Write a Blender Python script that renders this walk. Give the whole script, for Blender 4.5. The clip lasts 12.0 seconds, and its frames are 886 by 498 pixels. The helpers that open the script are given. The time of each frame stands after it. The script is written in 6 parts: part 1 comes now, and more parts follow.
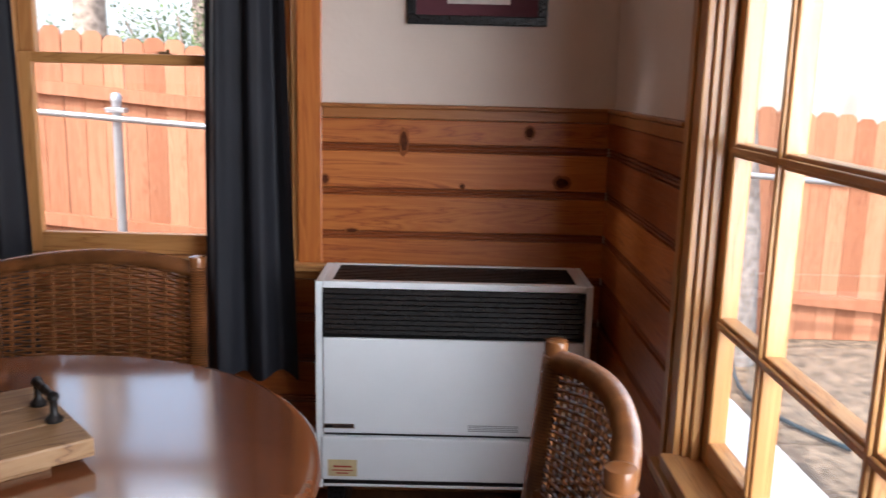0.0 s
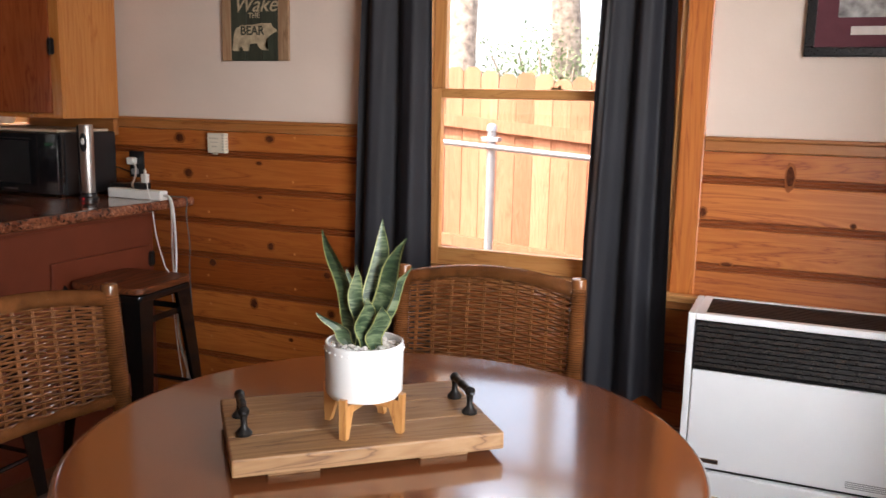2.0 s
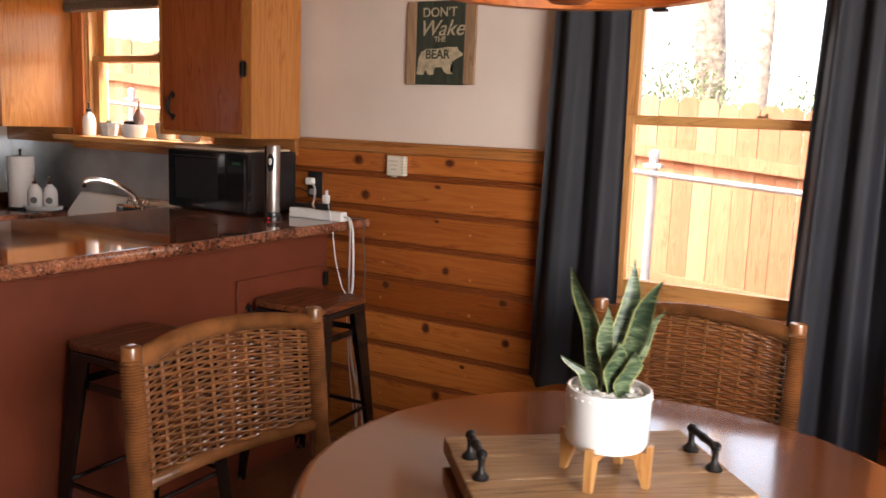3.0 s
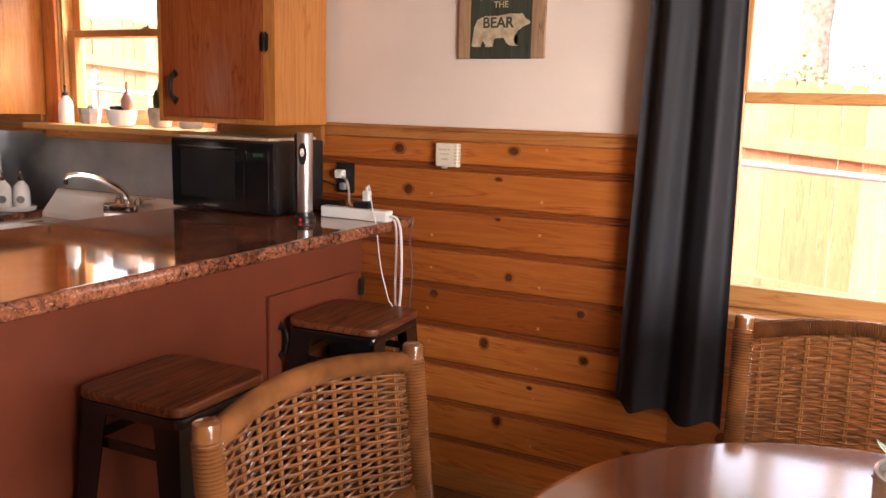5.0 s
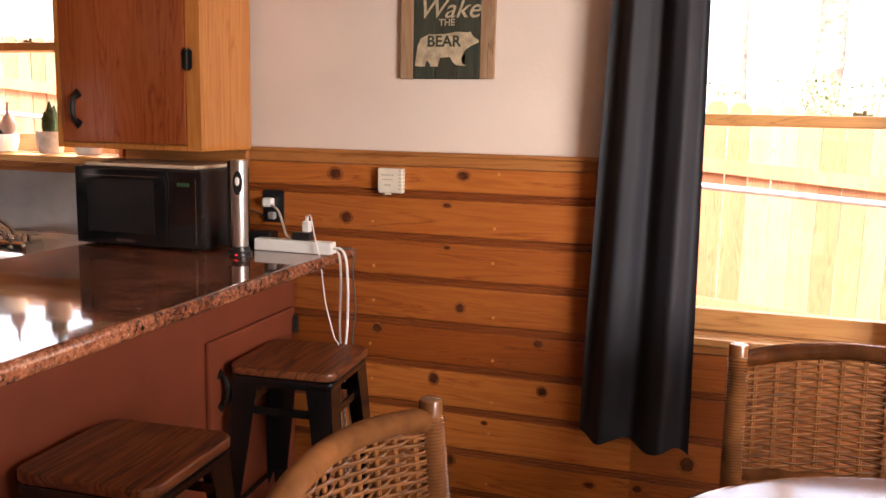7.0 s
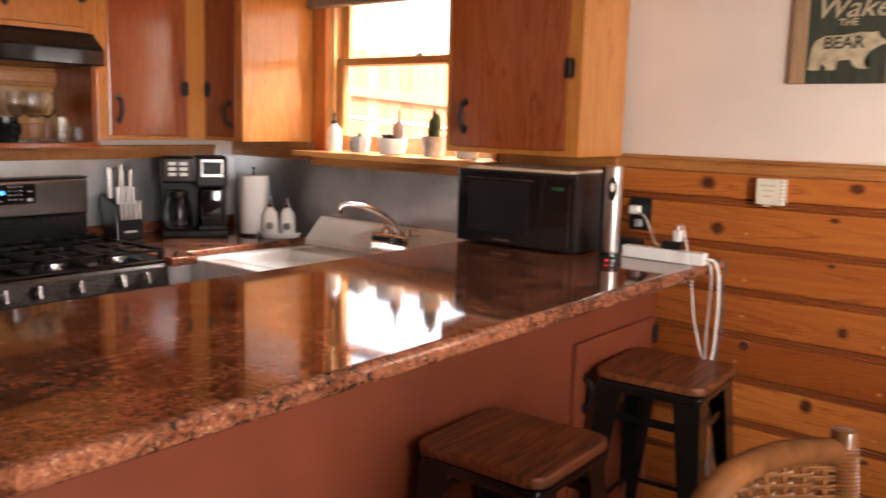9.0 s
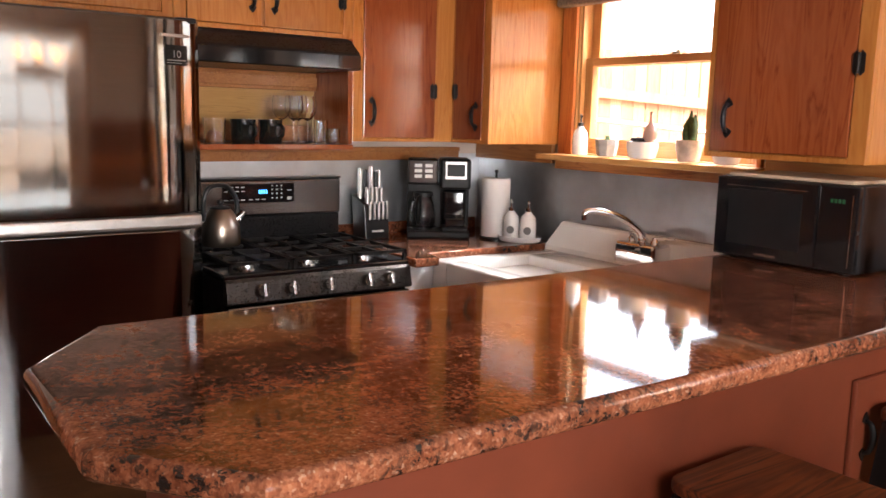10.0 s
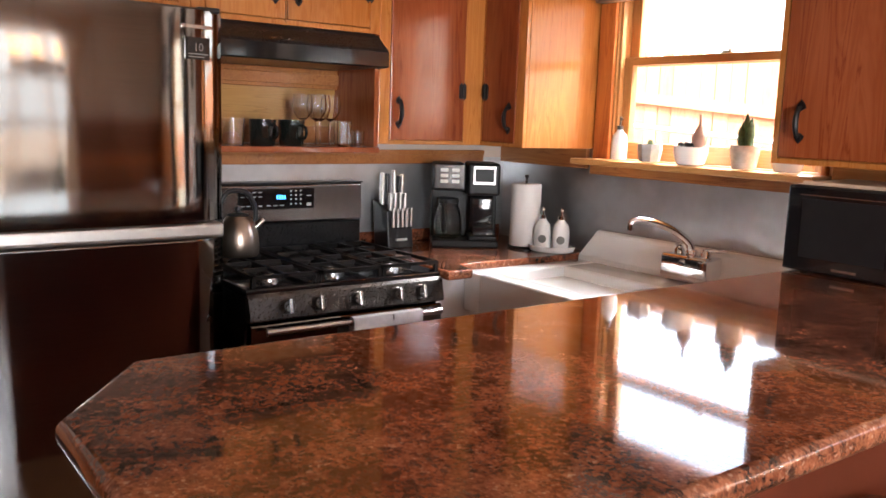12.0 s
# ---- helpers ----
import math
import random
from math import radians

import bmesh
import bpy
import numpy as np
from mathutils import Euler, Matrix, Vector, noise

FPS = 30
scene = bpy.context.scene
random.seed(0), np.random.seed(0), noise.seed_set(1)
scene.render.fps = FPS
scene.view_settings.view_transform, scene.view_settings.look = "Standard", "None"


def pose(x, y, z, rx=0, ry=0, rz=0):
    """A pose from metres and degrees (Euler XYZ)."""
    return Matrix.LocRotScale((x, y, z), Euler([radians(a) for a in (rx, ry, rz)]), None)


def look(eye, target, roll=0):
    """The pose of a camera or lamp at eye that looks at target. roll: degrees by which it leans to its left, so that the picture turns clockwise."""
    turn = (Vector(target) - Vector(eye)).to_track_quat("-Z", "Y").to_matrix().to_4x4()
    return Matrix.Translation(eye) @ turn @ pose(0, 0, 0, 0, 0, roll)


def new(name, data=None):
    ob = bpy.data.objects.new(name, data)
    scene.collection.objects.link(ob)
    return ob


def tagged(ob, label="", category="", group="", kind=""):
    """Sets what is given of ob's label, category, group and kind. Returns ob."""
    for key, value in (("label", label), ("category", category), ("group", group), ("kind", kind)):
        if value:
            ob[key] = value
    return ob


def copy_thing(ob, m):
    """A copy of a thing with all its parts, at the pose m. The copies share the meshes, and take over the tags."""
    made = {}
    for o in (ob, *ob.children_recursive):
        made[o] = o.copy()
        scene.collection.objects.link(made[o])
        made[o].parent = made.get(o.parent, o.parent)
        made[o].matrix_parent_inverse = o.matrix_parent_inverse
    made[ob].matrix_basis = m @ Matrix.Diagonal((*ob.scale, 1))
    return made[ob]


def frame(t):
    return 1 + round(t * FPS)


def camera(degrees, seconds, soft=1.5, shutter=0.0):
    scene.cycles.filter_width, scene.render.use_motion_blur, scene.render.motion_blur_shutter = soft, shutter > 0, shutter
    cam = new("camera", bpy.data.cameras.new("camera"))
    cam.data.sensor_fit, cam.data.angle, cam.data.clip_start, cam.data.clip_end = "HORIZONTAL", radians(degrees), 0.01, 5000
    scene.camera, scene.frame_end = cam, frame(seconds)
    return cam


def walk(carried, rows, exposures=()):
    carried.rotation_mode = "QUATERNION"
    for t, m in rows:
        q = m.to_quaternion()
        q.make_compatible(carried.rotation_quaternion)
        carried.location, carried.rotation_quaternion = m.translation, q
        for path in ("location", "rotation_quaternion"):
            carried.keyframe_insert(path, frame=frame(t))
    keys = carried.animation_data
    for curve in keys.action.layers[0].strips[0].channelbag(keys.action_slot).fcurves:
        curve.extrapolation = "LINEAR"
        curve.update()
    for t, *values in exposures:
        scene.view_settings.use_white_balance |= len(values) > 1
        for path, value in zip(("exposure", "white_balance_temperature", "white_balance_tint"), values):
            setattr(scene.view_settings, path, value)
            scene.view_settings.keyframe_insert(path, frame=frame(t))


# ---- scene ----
cam = camera(55.5, 12.0, shutter=0.25)
METRES, EYE, TILT, LEAN, TURN = 2.2, 1.46, 0.0, 0.0, -0.1
ROWS = [
    (0.0, 0.0, 0.0, 0.0, 0.27, -11.2, -1.34),
    (0.5, -0.0182, -0.0255, 0.0053, 9.04, -10.26, -0.8),
    (1.0, -0.0331, -0.0436, 0.006, 16.1, -10.05, -0.45),
    (1.5, -0.0445, -0.0556, 0.0064, 20.38, -10.1, -0.75),
    (2.0, -0.0524, -0.0577, 0.005, 22.98, -9.77, -1.32),
    (2.5, -0.0803, -0.0665, 0.0075, 27.63, -9.34, -1.56),
    (3.0, -0.1737, -0.0725, 0.0102, 31.12, -8.66, -2.14),
    (3.5, -0.2625, -0.068, 0.0122, 31.19, -9.09, -0.37),
    (5.5, -0.5131, 0.0694, 0.003, 24.53, -10.05, -2.43),
    (6.0, -0.5756, 0.0739, 0.008, 19.63, -9.73, -2.3),
    (6.5, -0.6068, 0.0667, 0.0145, 17.28, -8.74, -1.19),
    (8.5, -0.6694, 0.0299, 0.0091, 26.54, -8.12, -2.47),
    (9.0, -0.6913, 0.0203, 0.0092, 39.02, -8.58, -1.5),
    (9.5, -0.7223, 0.033, 0.011, 49.26, -8.99, -1.28),
    (10.0, -0.7469, 0.0461, 0.0099, 54.85, -8.87, -1.44),
    (10.5, -0.7602, 0.061, 0.0043, 57.35, -8.47, -1.58),
    (11.0, -0.7821, 0.0615, -0.0041, 59.54, -9.32, -2.63),
    (11.5, -0.8229, 0.053, -0.0004, 58.18, -9.71, -2.41),
    (12.0, -0.8889, 0.0378, 0.0076, 53.78, -8.75, -1.89),
]
walk(cam, [(t, pose(0, 0, EYE, TILT, LEAN, TURN) @ pose(METRES * x, METRES * y, METRES * z, 90 + pitch, roll, yaw)) for t, x, y, z, yaw, pitch, roll in ROWS],
     [(0.0, 1.4, 5950, 10), (0.5, 1.5, 5950, 10), (1.0, 1.75, 6050, 10), (2.0, 2.0, 6500, 11), (3.5, 2.45, 7000, 14), (5.5, 2.8, 7250, 19), (6.5, 2.75, 7250, 19), (9.0, 2.9, 7200, 15), (10.5, 3.15, 6600, 13), (12.0, 3.2, 6500, 12)])


# ---- world and light ----
world = bpy.data.worlds.new("sky")
scene.world = world
world.use_nodes = True
wn = world.node_tree
sky = wn.nodes.new("ShaderNodeTexSky")
sky.sky_type = "NISHITA"
sky.sun_disc = False
sky.dust_density = 6.0
sky.sun_elevation = radians(50)
sky.sun_rotation = radians(214)
# a thin white haze over the clear sky
haze = wn.nodes.new("ShaderNodeMix")
haze.data_type, haze.blend_type = "RGBA", "ADD"
haze.inputs[0].default_value = 1.0
haze.inputs[7].default_value = (2.2, 2.25, 2.3, 1)
wn.links.new(sky.outputs[0], haze.inputs[6])
wn.links.new(haze.outputs[2], wn.nodes["Background"].inputs[0])
wn.nodes["Background"].inputs[1].default_value = 0.15

sun = new("sun", bpy.data.lights.new("sun", "SUN"))
sun.data.energy, sun.data.angle, sun.data.color = 2.3, radians(0.6), (1.0, 0.93, 0.82)
sun.matrix_world = look((-4, -6, 10), (0, 0, 0))


def window_light(name, centre, target, w, h, power, color=(0.97, 0.98, 1.0)):
    lamp = bpy.data.lights.new(name, "AREA")
    lamp.shape, lamp.size, lamp.size_y, lamp.energy, lamp.color = "RECTANGLE", w, h, power, color
    ob = new(name, lamp)
    ob.matrix_world = look(centre, target)
    return ob


# ---- materials ----
def nodes(name):
    m = bpy.data.materials.new(name)
    m.use_nodes = True
    return m, m.node_tree, m.node_tree.nodes["Principled BSDF"]


def add(tree, kind, **values):
    n = tree.nodes.new(kind)
    for key, value in values.items():
        n.inputs[key.replace("_", " ")].default_value = value
    return n


def coords(tree, scale, offset=True):
    """Object coordinates, stretched, with a shift of its own for each object."""
    tex = tree.nodes.new("ShaderNodeTexCoord")
    mp = add(tree, "ShaderNodeMapping", Scale=scale)
    tree.links.new(tex.outputs["Object"], mp.inputs["Vector"])
    if offset:
        info = tree.nodes.new("ShaderNodeObjectInfo")
        mul = tree.nodes.new("ShaderNodeVectorMath")
        mul.operation = "SCALE"
        comb = tree.nodes.new("ShaderNodeCombineXYZ")
        for k in range(3):
            tree.links.new(info.outputs["Random"], comb.inputs[k])
        tree.links.new(comb.outputs[0], mul.inputs[0])
        mul.inputs["Scale"].default_value = 37.0
        tree.links.new(mul.outputs[0], mp.inputs["Location"])
    return mp.outputs[0]


def ramp(tree, fac, stops):
    r = tree.nodes.new("ShaderNodeValToRGB")
    el = r.color_ramp.elements
    while len(el) < len(stops):
        el.new(0.5)
    for e, (p, c) in zip(el, stops):
        e.position, e.color = p, (*c, 1) if len(c) == 3 else c
    tree.links.new(fac, r.inputs[0])
    return r.outputs[0]


def mix(tree, fac, a, b, kind="MIX"):
    n = tree.nodes.new("ShaderNodeMix")
    n.data_type, n.blend_type = "RGBA", kind
    for value, socket in ((fac, n.inputs[0]), (a, n.inputs[6]), (b, n.inputs[7])):
        if hasattr(value, "is_linked"):
            tree.links.new(value, socket)
        else:
            socket.default_value = value if isinstance(value, float) else (*value, 1)
    return n.outputs[2]


def bump(tree, height, bsdf, strength=0.2, distance=0.002):
    b = add(tree, "ShaderNodeBump", Strength=strength, Distance=distance)
    tree.links.new(height, b.inputs["Height"])
    tree.links.new(b.outputs[0], bsdf.inputs["Normal"])


def plain(name, color, rough=0.5, metal=0.0, vary=0.12, scale=18.0, relief=0.05, coat=0.0, fine=160.0):
    """Paint, plastic, metal or cloth with a little unevenness at two scales."""
    m, t, b = nodes(name)
    v = coords(t, (1, 1, 1))
    big = add(t, "ShaderNodeTexNoise", Scale=scale, Detail=4.0)
    small = add(t, "ShaderNodeTexNoise", Scale=fine, Detail=3.0)
    t.links.new(v, big.inputs["Vector"])
    t.links.new(v, small.inputs["Vector"])
    dark = tuple(c * (1 - vary) for c in color)
    light = tuple(min(1, c * (1 + vary)) for c in color)
    t.links.new(ramp(t, big.outputs[0], [(0.3, dark), (0.7, light)]), b.inputs["Base Color"])
    r = ramp(t, small.outputs[0], [(0.3, (rough * 0.95,) * 3), (0.7, (min(1, rough * 1.05),) * 3)])
    t.links.new(r, b.inputs["Roughness"])
    b.inputs["Metallic"].default_value = metal
    b.inputs["Coat Weight"].default_value = coat
    b.inputs["Coat Roughness"].default_value = 0.1
    if relief:
        bump(t, small.outputs[0], b, relief, 0.002)
    return m


def wood(name, dark, mid, light, axis="x", rough=0.38, coat=0.25, grain=1.0, tone=0.35, relief=0.12):
    """Boards: long grain along one axis, growth bands, a tone of its own for each board."""
    m, t, b = nodes(name)
    k = {"x": (1.0, 14.0, 14.0), "y": (14.0, 1.0, 14.0), "z": (14.0, 14.0, 1.0)}[axis]
    v = coords(t, tuple(c * grain for c in k))
    n1 = add(t, "ShaderNodeTexNoise", Scale=1.1, Detail=5.0, Roughness=0.55, Distortion=0.9)
    n2 = add(t, "ShaderNodeTexNoise", Scale=7.0, Detail=6.0, Roughness=0.7)
    n3 = add(t, "ShaderNodeTexNoise", Scale=0.35, Detail=2.0)
    for n in (n1, n2, n3):
        t.links.new(v, n.inputs["Vector"])
    mul = t.nodes.new("ShaderNodeMath")
    mul.operation = "MULTIPLY"
    mul.inputs[1].default_value = 9.0
    t.links.new(n1.outputs[0], mul.inputs[0])
    fr = t.nodes.new("ShaderNodeMath")
    fr.operation = "PINGPONG"
    fr.inputs[1].default_value = 1.0
    t.links.new(mul.outputs[0], fr.inputs[0])
    bands = ramp(t, fr.outputs[0], [(0.0, mid), (0.6, light), (0.92, mid), (1.0, dark)])
    fibre = ramp(t, n2.outputs[0], [(0.3, (0.84, 0.81, 0.78)), (0.62, (1.0,) * 3)])
    c = mix(t, 0.4, bands, fibre, "MULTIPLY")
    patch = ramp(t, n3.outputs[0], [(0.3, (0.75, 0.68, 0.6)), (0.7, (1.0, 1.0, 1.0))])
    c = mix(t, 0.55, c, patch, "MULTIPLY")
    info = t.nodes.new("ShaderNodeObjectInfo")
    own = ramp(t, info.outputs["Random"], [(0.0, (1 - tone, 1 - tone * 1.25, 1 - tone * 1.4)), (1.0, (1.0, 1.0, 1.0))])
    c = mix(t, 1.0, c, own, "MULTIPLY")
    t.links.new(c, b.inputs["Base Color"])
    r = ramp(t, n2.outputs[0], [(0.2, (rough * 1.3,) * 3), (0.7, (rough * 0.85,) * 3)])
    t.links.new(r, b.inputs["Roughness"])
    b.inputs["Coat Weight"].default_value = coat
    b.inputs["Coat Roughness"].default_value = 0.12
    bump(t, n2.outputs[0], b, relief, 0.0015)
    return m


PINE = ((0.34, 0.082, 0.015), (0.51, 0.146, 0.027), (0.62, 0.21, 0.043))
pine_x = wood("knotty_pine_x", *PINE, axis="x", rough=0.42, coat=0.12, tone=0.5)
# Darker pine for the recessed beads: gathered varnish, with groove shade in its colour
pine_bead_shaded = wood("pine_moulding_shaded_x", (0.17, 0.04, 0.009), (0.27, 0.066, 0.014), (0.34, 0.09, 0.02), axis="x", rough=0.45, coat=0.06, tone=0.2)
pine_y = wood("knotty_pine_y", *PINE, axis="y")
pine_z = wood("pine_trim_z", *PINE, axis="z", tone=0.15)
pine_rail = wood("pine_rail_x", (0.26, 0.085, 0.022), (0.40, 0.15, 0.04), (0.48, 0.2, 0.06), axis="x", tone=0.1)
sash_z = wood("sash_pine_z", (0.38, 0.17, 0.055), (0.53, 0.255, 0.082), (0.63, 0.335, 0.12), axis="z", tone=0.15)
sash_x = wood("sash_pine_x", (0.38, 0.17, 0.055), (0.53, 0.255, 0.082), (0.63, 0.335, 0.12), axis="x", tone=0.15)
sash_y = wood("sash_pine_y", (0.38, 0.17, 0.055), (0.53, 0.255, 0.082), (0.63, 0.335, 0.12), axis="y", tone=0.15)
cab_frame = wood("cabinet_frame_pine", (0.44, 0.145, 0.028), (0.54, 0.20, 0.043), (0.62, 0.255, 0.064), axis="z", rough=0.22, coat=0.5, tone=0.12)
cab_door = wood("cabinet_door_fir", (0.24, 0.045, 0.013), (0.32, 0.072, 0.02), (0.38, 0.098, 0.03), axis="z", rough=0.2, coat=0.6, grain=0.8, tone=0.25)
floor_wood = wood("floor_boards", (0.10, 0.04, 0.018), (0.19, 0.08, 0.035), (0.25, 0.11, 0.05), axis="y", rough=0.3, tone=0.3)
table_wood = wood("table_top_cherry", (0.14, 0.043, 0.016), (0.175, 0.055, 0.02), (0.21, 0.07, 0.026), axis="x", rough=0.16, coat=1.0, grain=0.5, tone=0.05, relief=0.02)
table_wood.node_tree.nodes["Principled BSDF"].inputs["Coat Roughness"].default_value = 0.1
table_wood.node_tree.nodes["Principled BSDF"].inputs["Coat IOR"].default_value = 1.65
tray_wood = wood("tray_old_pine", (0.14, 0.063, 0.024), (0.27, 0.142, 0.058), (0.35, 0.20, 0.09), axis="x", rough=0.6, coat=0.05, tone=0.1)
stool_wood = wood("stool_seat_elm", (0.012, 0.004, 0.002), (0.10, 0.026, 0.009), (0.27, 0.085, 0.028), axis="y", rough=0.42, coat=0.06, grain=0.6, tone=0.1)
fence_wood = wood("cedar_fence_board", (0.33, 0.14, 0.075), (0.45, 0.20, 0.11), (0.52, 0.25, 0.145), axis="z", rough=0.8, coat=0.0, tone=0.3)
rattan = plain("rattan_binding", (0.20, 0.075, 0.024), 0.24, vary=0.4, scale=14, coat=0.5)
rattan_weave = plain("rattan_strand", (0.15, 0.056, 0.019), 0.24, vary=0.5, scale=22, coat=0.5)
plaster = plain("white_plaster", (0.70, 0.585, 0.50), 0.85, vary=0.05, scale=2.5, relief=0.35, fine=55)
ceiling_paint = plain("ceiling_paint", (0.72, 0.66, 0.58), 0.9, vary=0.04, scale=2, relief=0.1)
red_paint = plain("red_brown_panel", (0.185, 0.042, 0.019), 0.38, vary=0.12, scale=5, relief=0.06, coat=0.15)
enamel = plain("white_enamel", (0.83, 0.85, 0.86), 0.3, vary=0.03, scale=4, relief=0.01, coat=0.3)
porcelain = plain("white_porcelain", (0.84, 0.84, 0.82), 0.12, vary=0.02, scale=5, relief=0.0, coat=0.5)
black_plastic = plain("black_plastic", (0.012, 0.012, 0.013), 0.3, vary=0.2, relief=0.03)
black_gloss = plain("black_gloss", (0.008, 0.008, 0.009), 0.07, vary=0.1, relief=0.0, coat=0.4)
black_iron = plain("black_iron", (0.016, 0.014, 0.013), 0.42, metal=0.5, vary=0.3, relief=0.15)
matte_black = plain("matte_black_plastic", (0.007, 0.007, 0.007), 0.42, vary=0.2, relief=0.03)
matte_black.node_tree.nodes["Principled BSDF"].inputs["Specular IOR Level"].default_value = 0.25
black_metal = plain("black_painted_metal", (0.012, 0.012, 0.013), 0.28, metal=0.2, vary=0.2, relief=0.0)
def dented_steel():
    m, t, b = nodes("dark_stainless")
    dents = add(t, "ShaderNodeTexNoise", Scale=1.0, Detail=1.5, Roughness=0.4)
    t.links.new(coords(t, (3.0, 7.0, 1.1)), dents.inputs["Vector"])
    brush = add(t, "ShaderNodeTexNoise", Scale=1.0, Detail=3.0)
    t.links.new(coords(t, (6.0, 6.0, 700.0)), brush.inputs["Vector"])
    t.links.new(ramp(t, brush.outputs[0], [(0.3, (0.225, 0.215, 0.205)), (0.7, (0.265, 0.255, 0.245))]), b.inputs["Base Color"])
    t.links.new(ramp(t, brush.outputs[0], [(0.3, (0.06,) * 3), (0.7, (0.09,) * 3)]), b.inputs["Roughness"])
    b.inputs["Metallic"].default_value = 1.0
    bump(t, dents.outputs[0], b, 0.35, 0.008)
    return m


steel = dented_steel()
dark_steel = plain("black_stainless", (0.10, 0.092, 0.086), 0.28, metal=0.9, vary=0.1, relief=0.02)
bright_steel = plain("bright_stainless", (0.72, 0.70, 0.68), 0.22, metal=1.0, vary=0.05, relief=0.02)
satin_steel = plain("satin_stainless", (0.66, 0.63, 0.60), 0.38, metal=1.0, vary=0.08, relief=0.05)
sheet_metal = plain("galvanised_splash", (0.62, 0.64, 0.66), 0.42, metal=1.0, vary=0.18, scale=5, relief=0.06)
chrome = plain("chrome", (0.82, 0.82, 0.83), 0.06, metal=1.0, vary=0.03, relief=0.0)
zinc = plain("galvanised_pipe", (0.36, 0.37, 0.39), 0.4, metal=0.6, vary=0.1)
cloth = plain("black_curtain_cloth", (0.008, 0.008, 0.0125), 0.72, vary=0.2, scale=6, relief=0.15, fine=900)
white_plastic = plain("white_plastic", (0.80, 0.79, 0.75), 0.35, vary=0.03, relief=0.02)
soil = plain("dry_ground", (0.16, 0.12, 0.085), 0.95, vary=0.6, scale=16, relief=0.6, fine=30)


def granite_material():
    m, t, b = nodes("red_granite")
    v = coords(t, (1, 1, 1), False)
    cell = add(t, "ShaderNodeTexVoronoi", Scale=210.0)
    flow = add(t, "ShaderNodeTexNoise", Scale=6.0, Detail=6.0, Roughness=0.65, Distortion=0.5)
    big = add(t, "ShaderNodeTexNoise", Scale=62.0, Detail=6.0, Roughness=0.7, Distortion=0.4)
    sp = add(t, "ShaderNodeTexNoise", Scale=60.0, Detail=5.0, Roughness=0.7)
    for n in (cell, flow, big, sp):
        t.links.new(v, n.inputs["Vector"])
    base = ramp(t, cell.outputs["Color"], [(0.0, (0.20, 0.072, 0.042)), (0.45, (0.34, 0.128, 0.066)), (0.80, (0.42, 0.18, 0.10)), (1.0, (0.60, 0.42, 0.31))])
    warm = ramp(t, flow.outputs[0], [(0.36, (0.36, 0.27, 0.24)), (0.48, (0.72, 0.62, 0.57)), (0.60, (1.0, 0.93, 0.88))])
    c = mix(t, 1.0, base, warm, "MULTIPLY")
    facet = ramp(t, sp.outputs[0], [(0.36, (0.55, 0.48, 0.46)), (0.58, (1.08, 1.06, 1.04))])
    c = mix(t, 0.85, c, facet, "MULTIPLY")
    blk = ramp(t, big.outputs[0], [(0.445, (1, 1, 1)), (0.48, (0, 0, 0))])
    rare = ramp(t, flow.outputs[0], [(0.46, (1, 1, 1)), (0.60, (0.1, 0.1, 0.1))])
    c = mix(t, mix(t, 1.0, blk, rare, "MULTIPLY"), c, (0.02, 0.014, 0.012))
    t.links.new(c, b.inputs["Base Color"])
    b.inputs["Roughness"].default_value = 0.07
    b.inputs["Coat Weight"].default_value = 0.4
    b.inputs["Coat Roughness"].default_value = 0.03
    return m


granite = granite_material()


def glass_material(name, tint=(1, 1, 1), rough=0.0):
    m, t, b = nodes(name)
    b.inputs["Base Color"].default_value = (*tint, 1)
    b.inputs["Transmission Weight"].default_value = 1.0
    b.inputs["Roughness"].default_value = rough
    b.inputs["IOR"].default_value = 1.45
    return m


glass = glass_material("clear_glass")


def pane_material():
    m = bpy.data.materials.new("window_pane")
    m.use_nodes = True
    t = m.node_tree
    t.nodes.clear()
    out = t.nodes.new("ShaderNodeOutputMaterial")
    clear = t.nodes.new("ShaderNodeBsdfTransparent")
    gloss = add(t, "ShaderNodeBsdfGlossy", Roughness=0.02)
    lw = add(t, "ShaderNodeLayerWeight", Blend=0.5)
    pw = t.nodes.new("ShaderNodeMath")
    pw.operation = "POWER"
    pw.inputs[1].default_value = 4.0
    t.links.new(lw.outputs["Facing"], pw.inputs[0])
    fr = t.nodes.new("ShaderNodeMath")
    fr.operation = "MULTIPLY_ADD"
    fr.inputs[1].default_value = 0.35
    fr.inputs[2].default_value = 0.025
    t.links.new(pw.outputs[0], fr.inputs[0])
    mx = t.nodes.new("ShaderNodeMixShader")
    t.links.new(fr.outputs[0], mx.inputs[0])
    t.links.new(clear.outputs[0], mx.inputs[1])
    t.links.new(gloss.outputs[0], mx.inputs[2])
    t.links.new(mx.outputs[0], out.inputs[0])
    return m


pane_glass = pane_material()

# ---- building helpers ----
BASE = {}


def thing(name, at, label, category, group=""):
    ob = new(name)
    ob.location = at
    ob.empty_display_size = 0.1
    BASE[ob.name] = Vector(at)
    return tagged(ob, label, category, group)


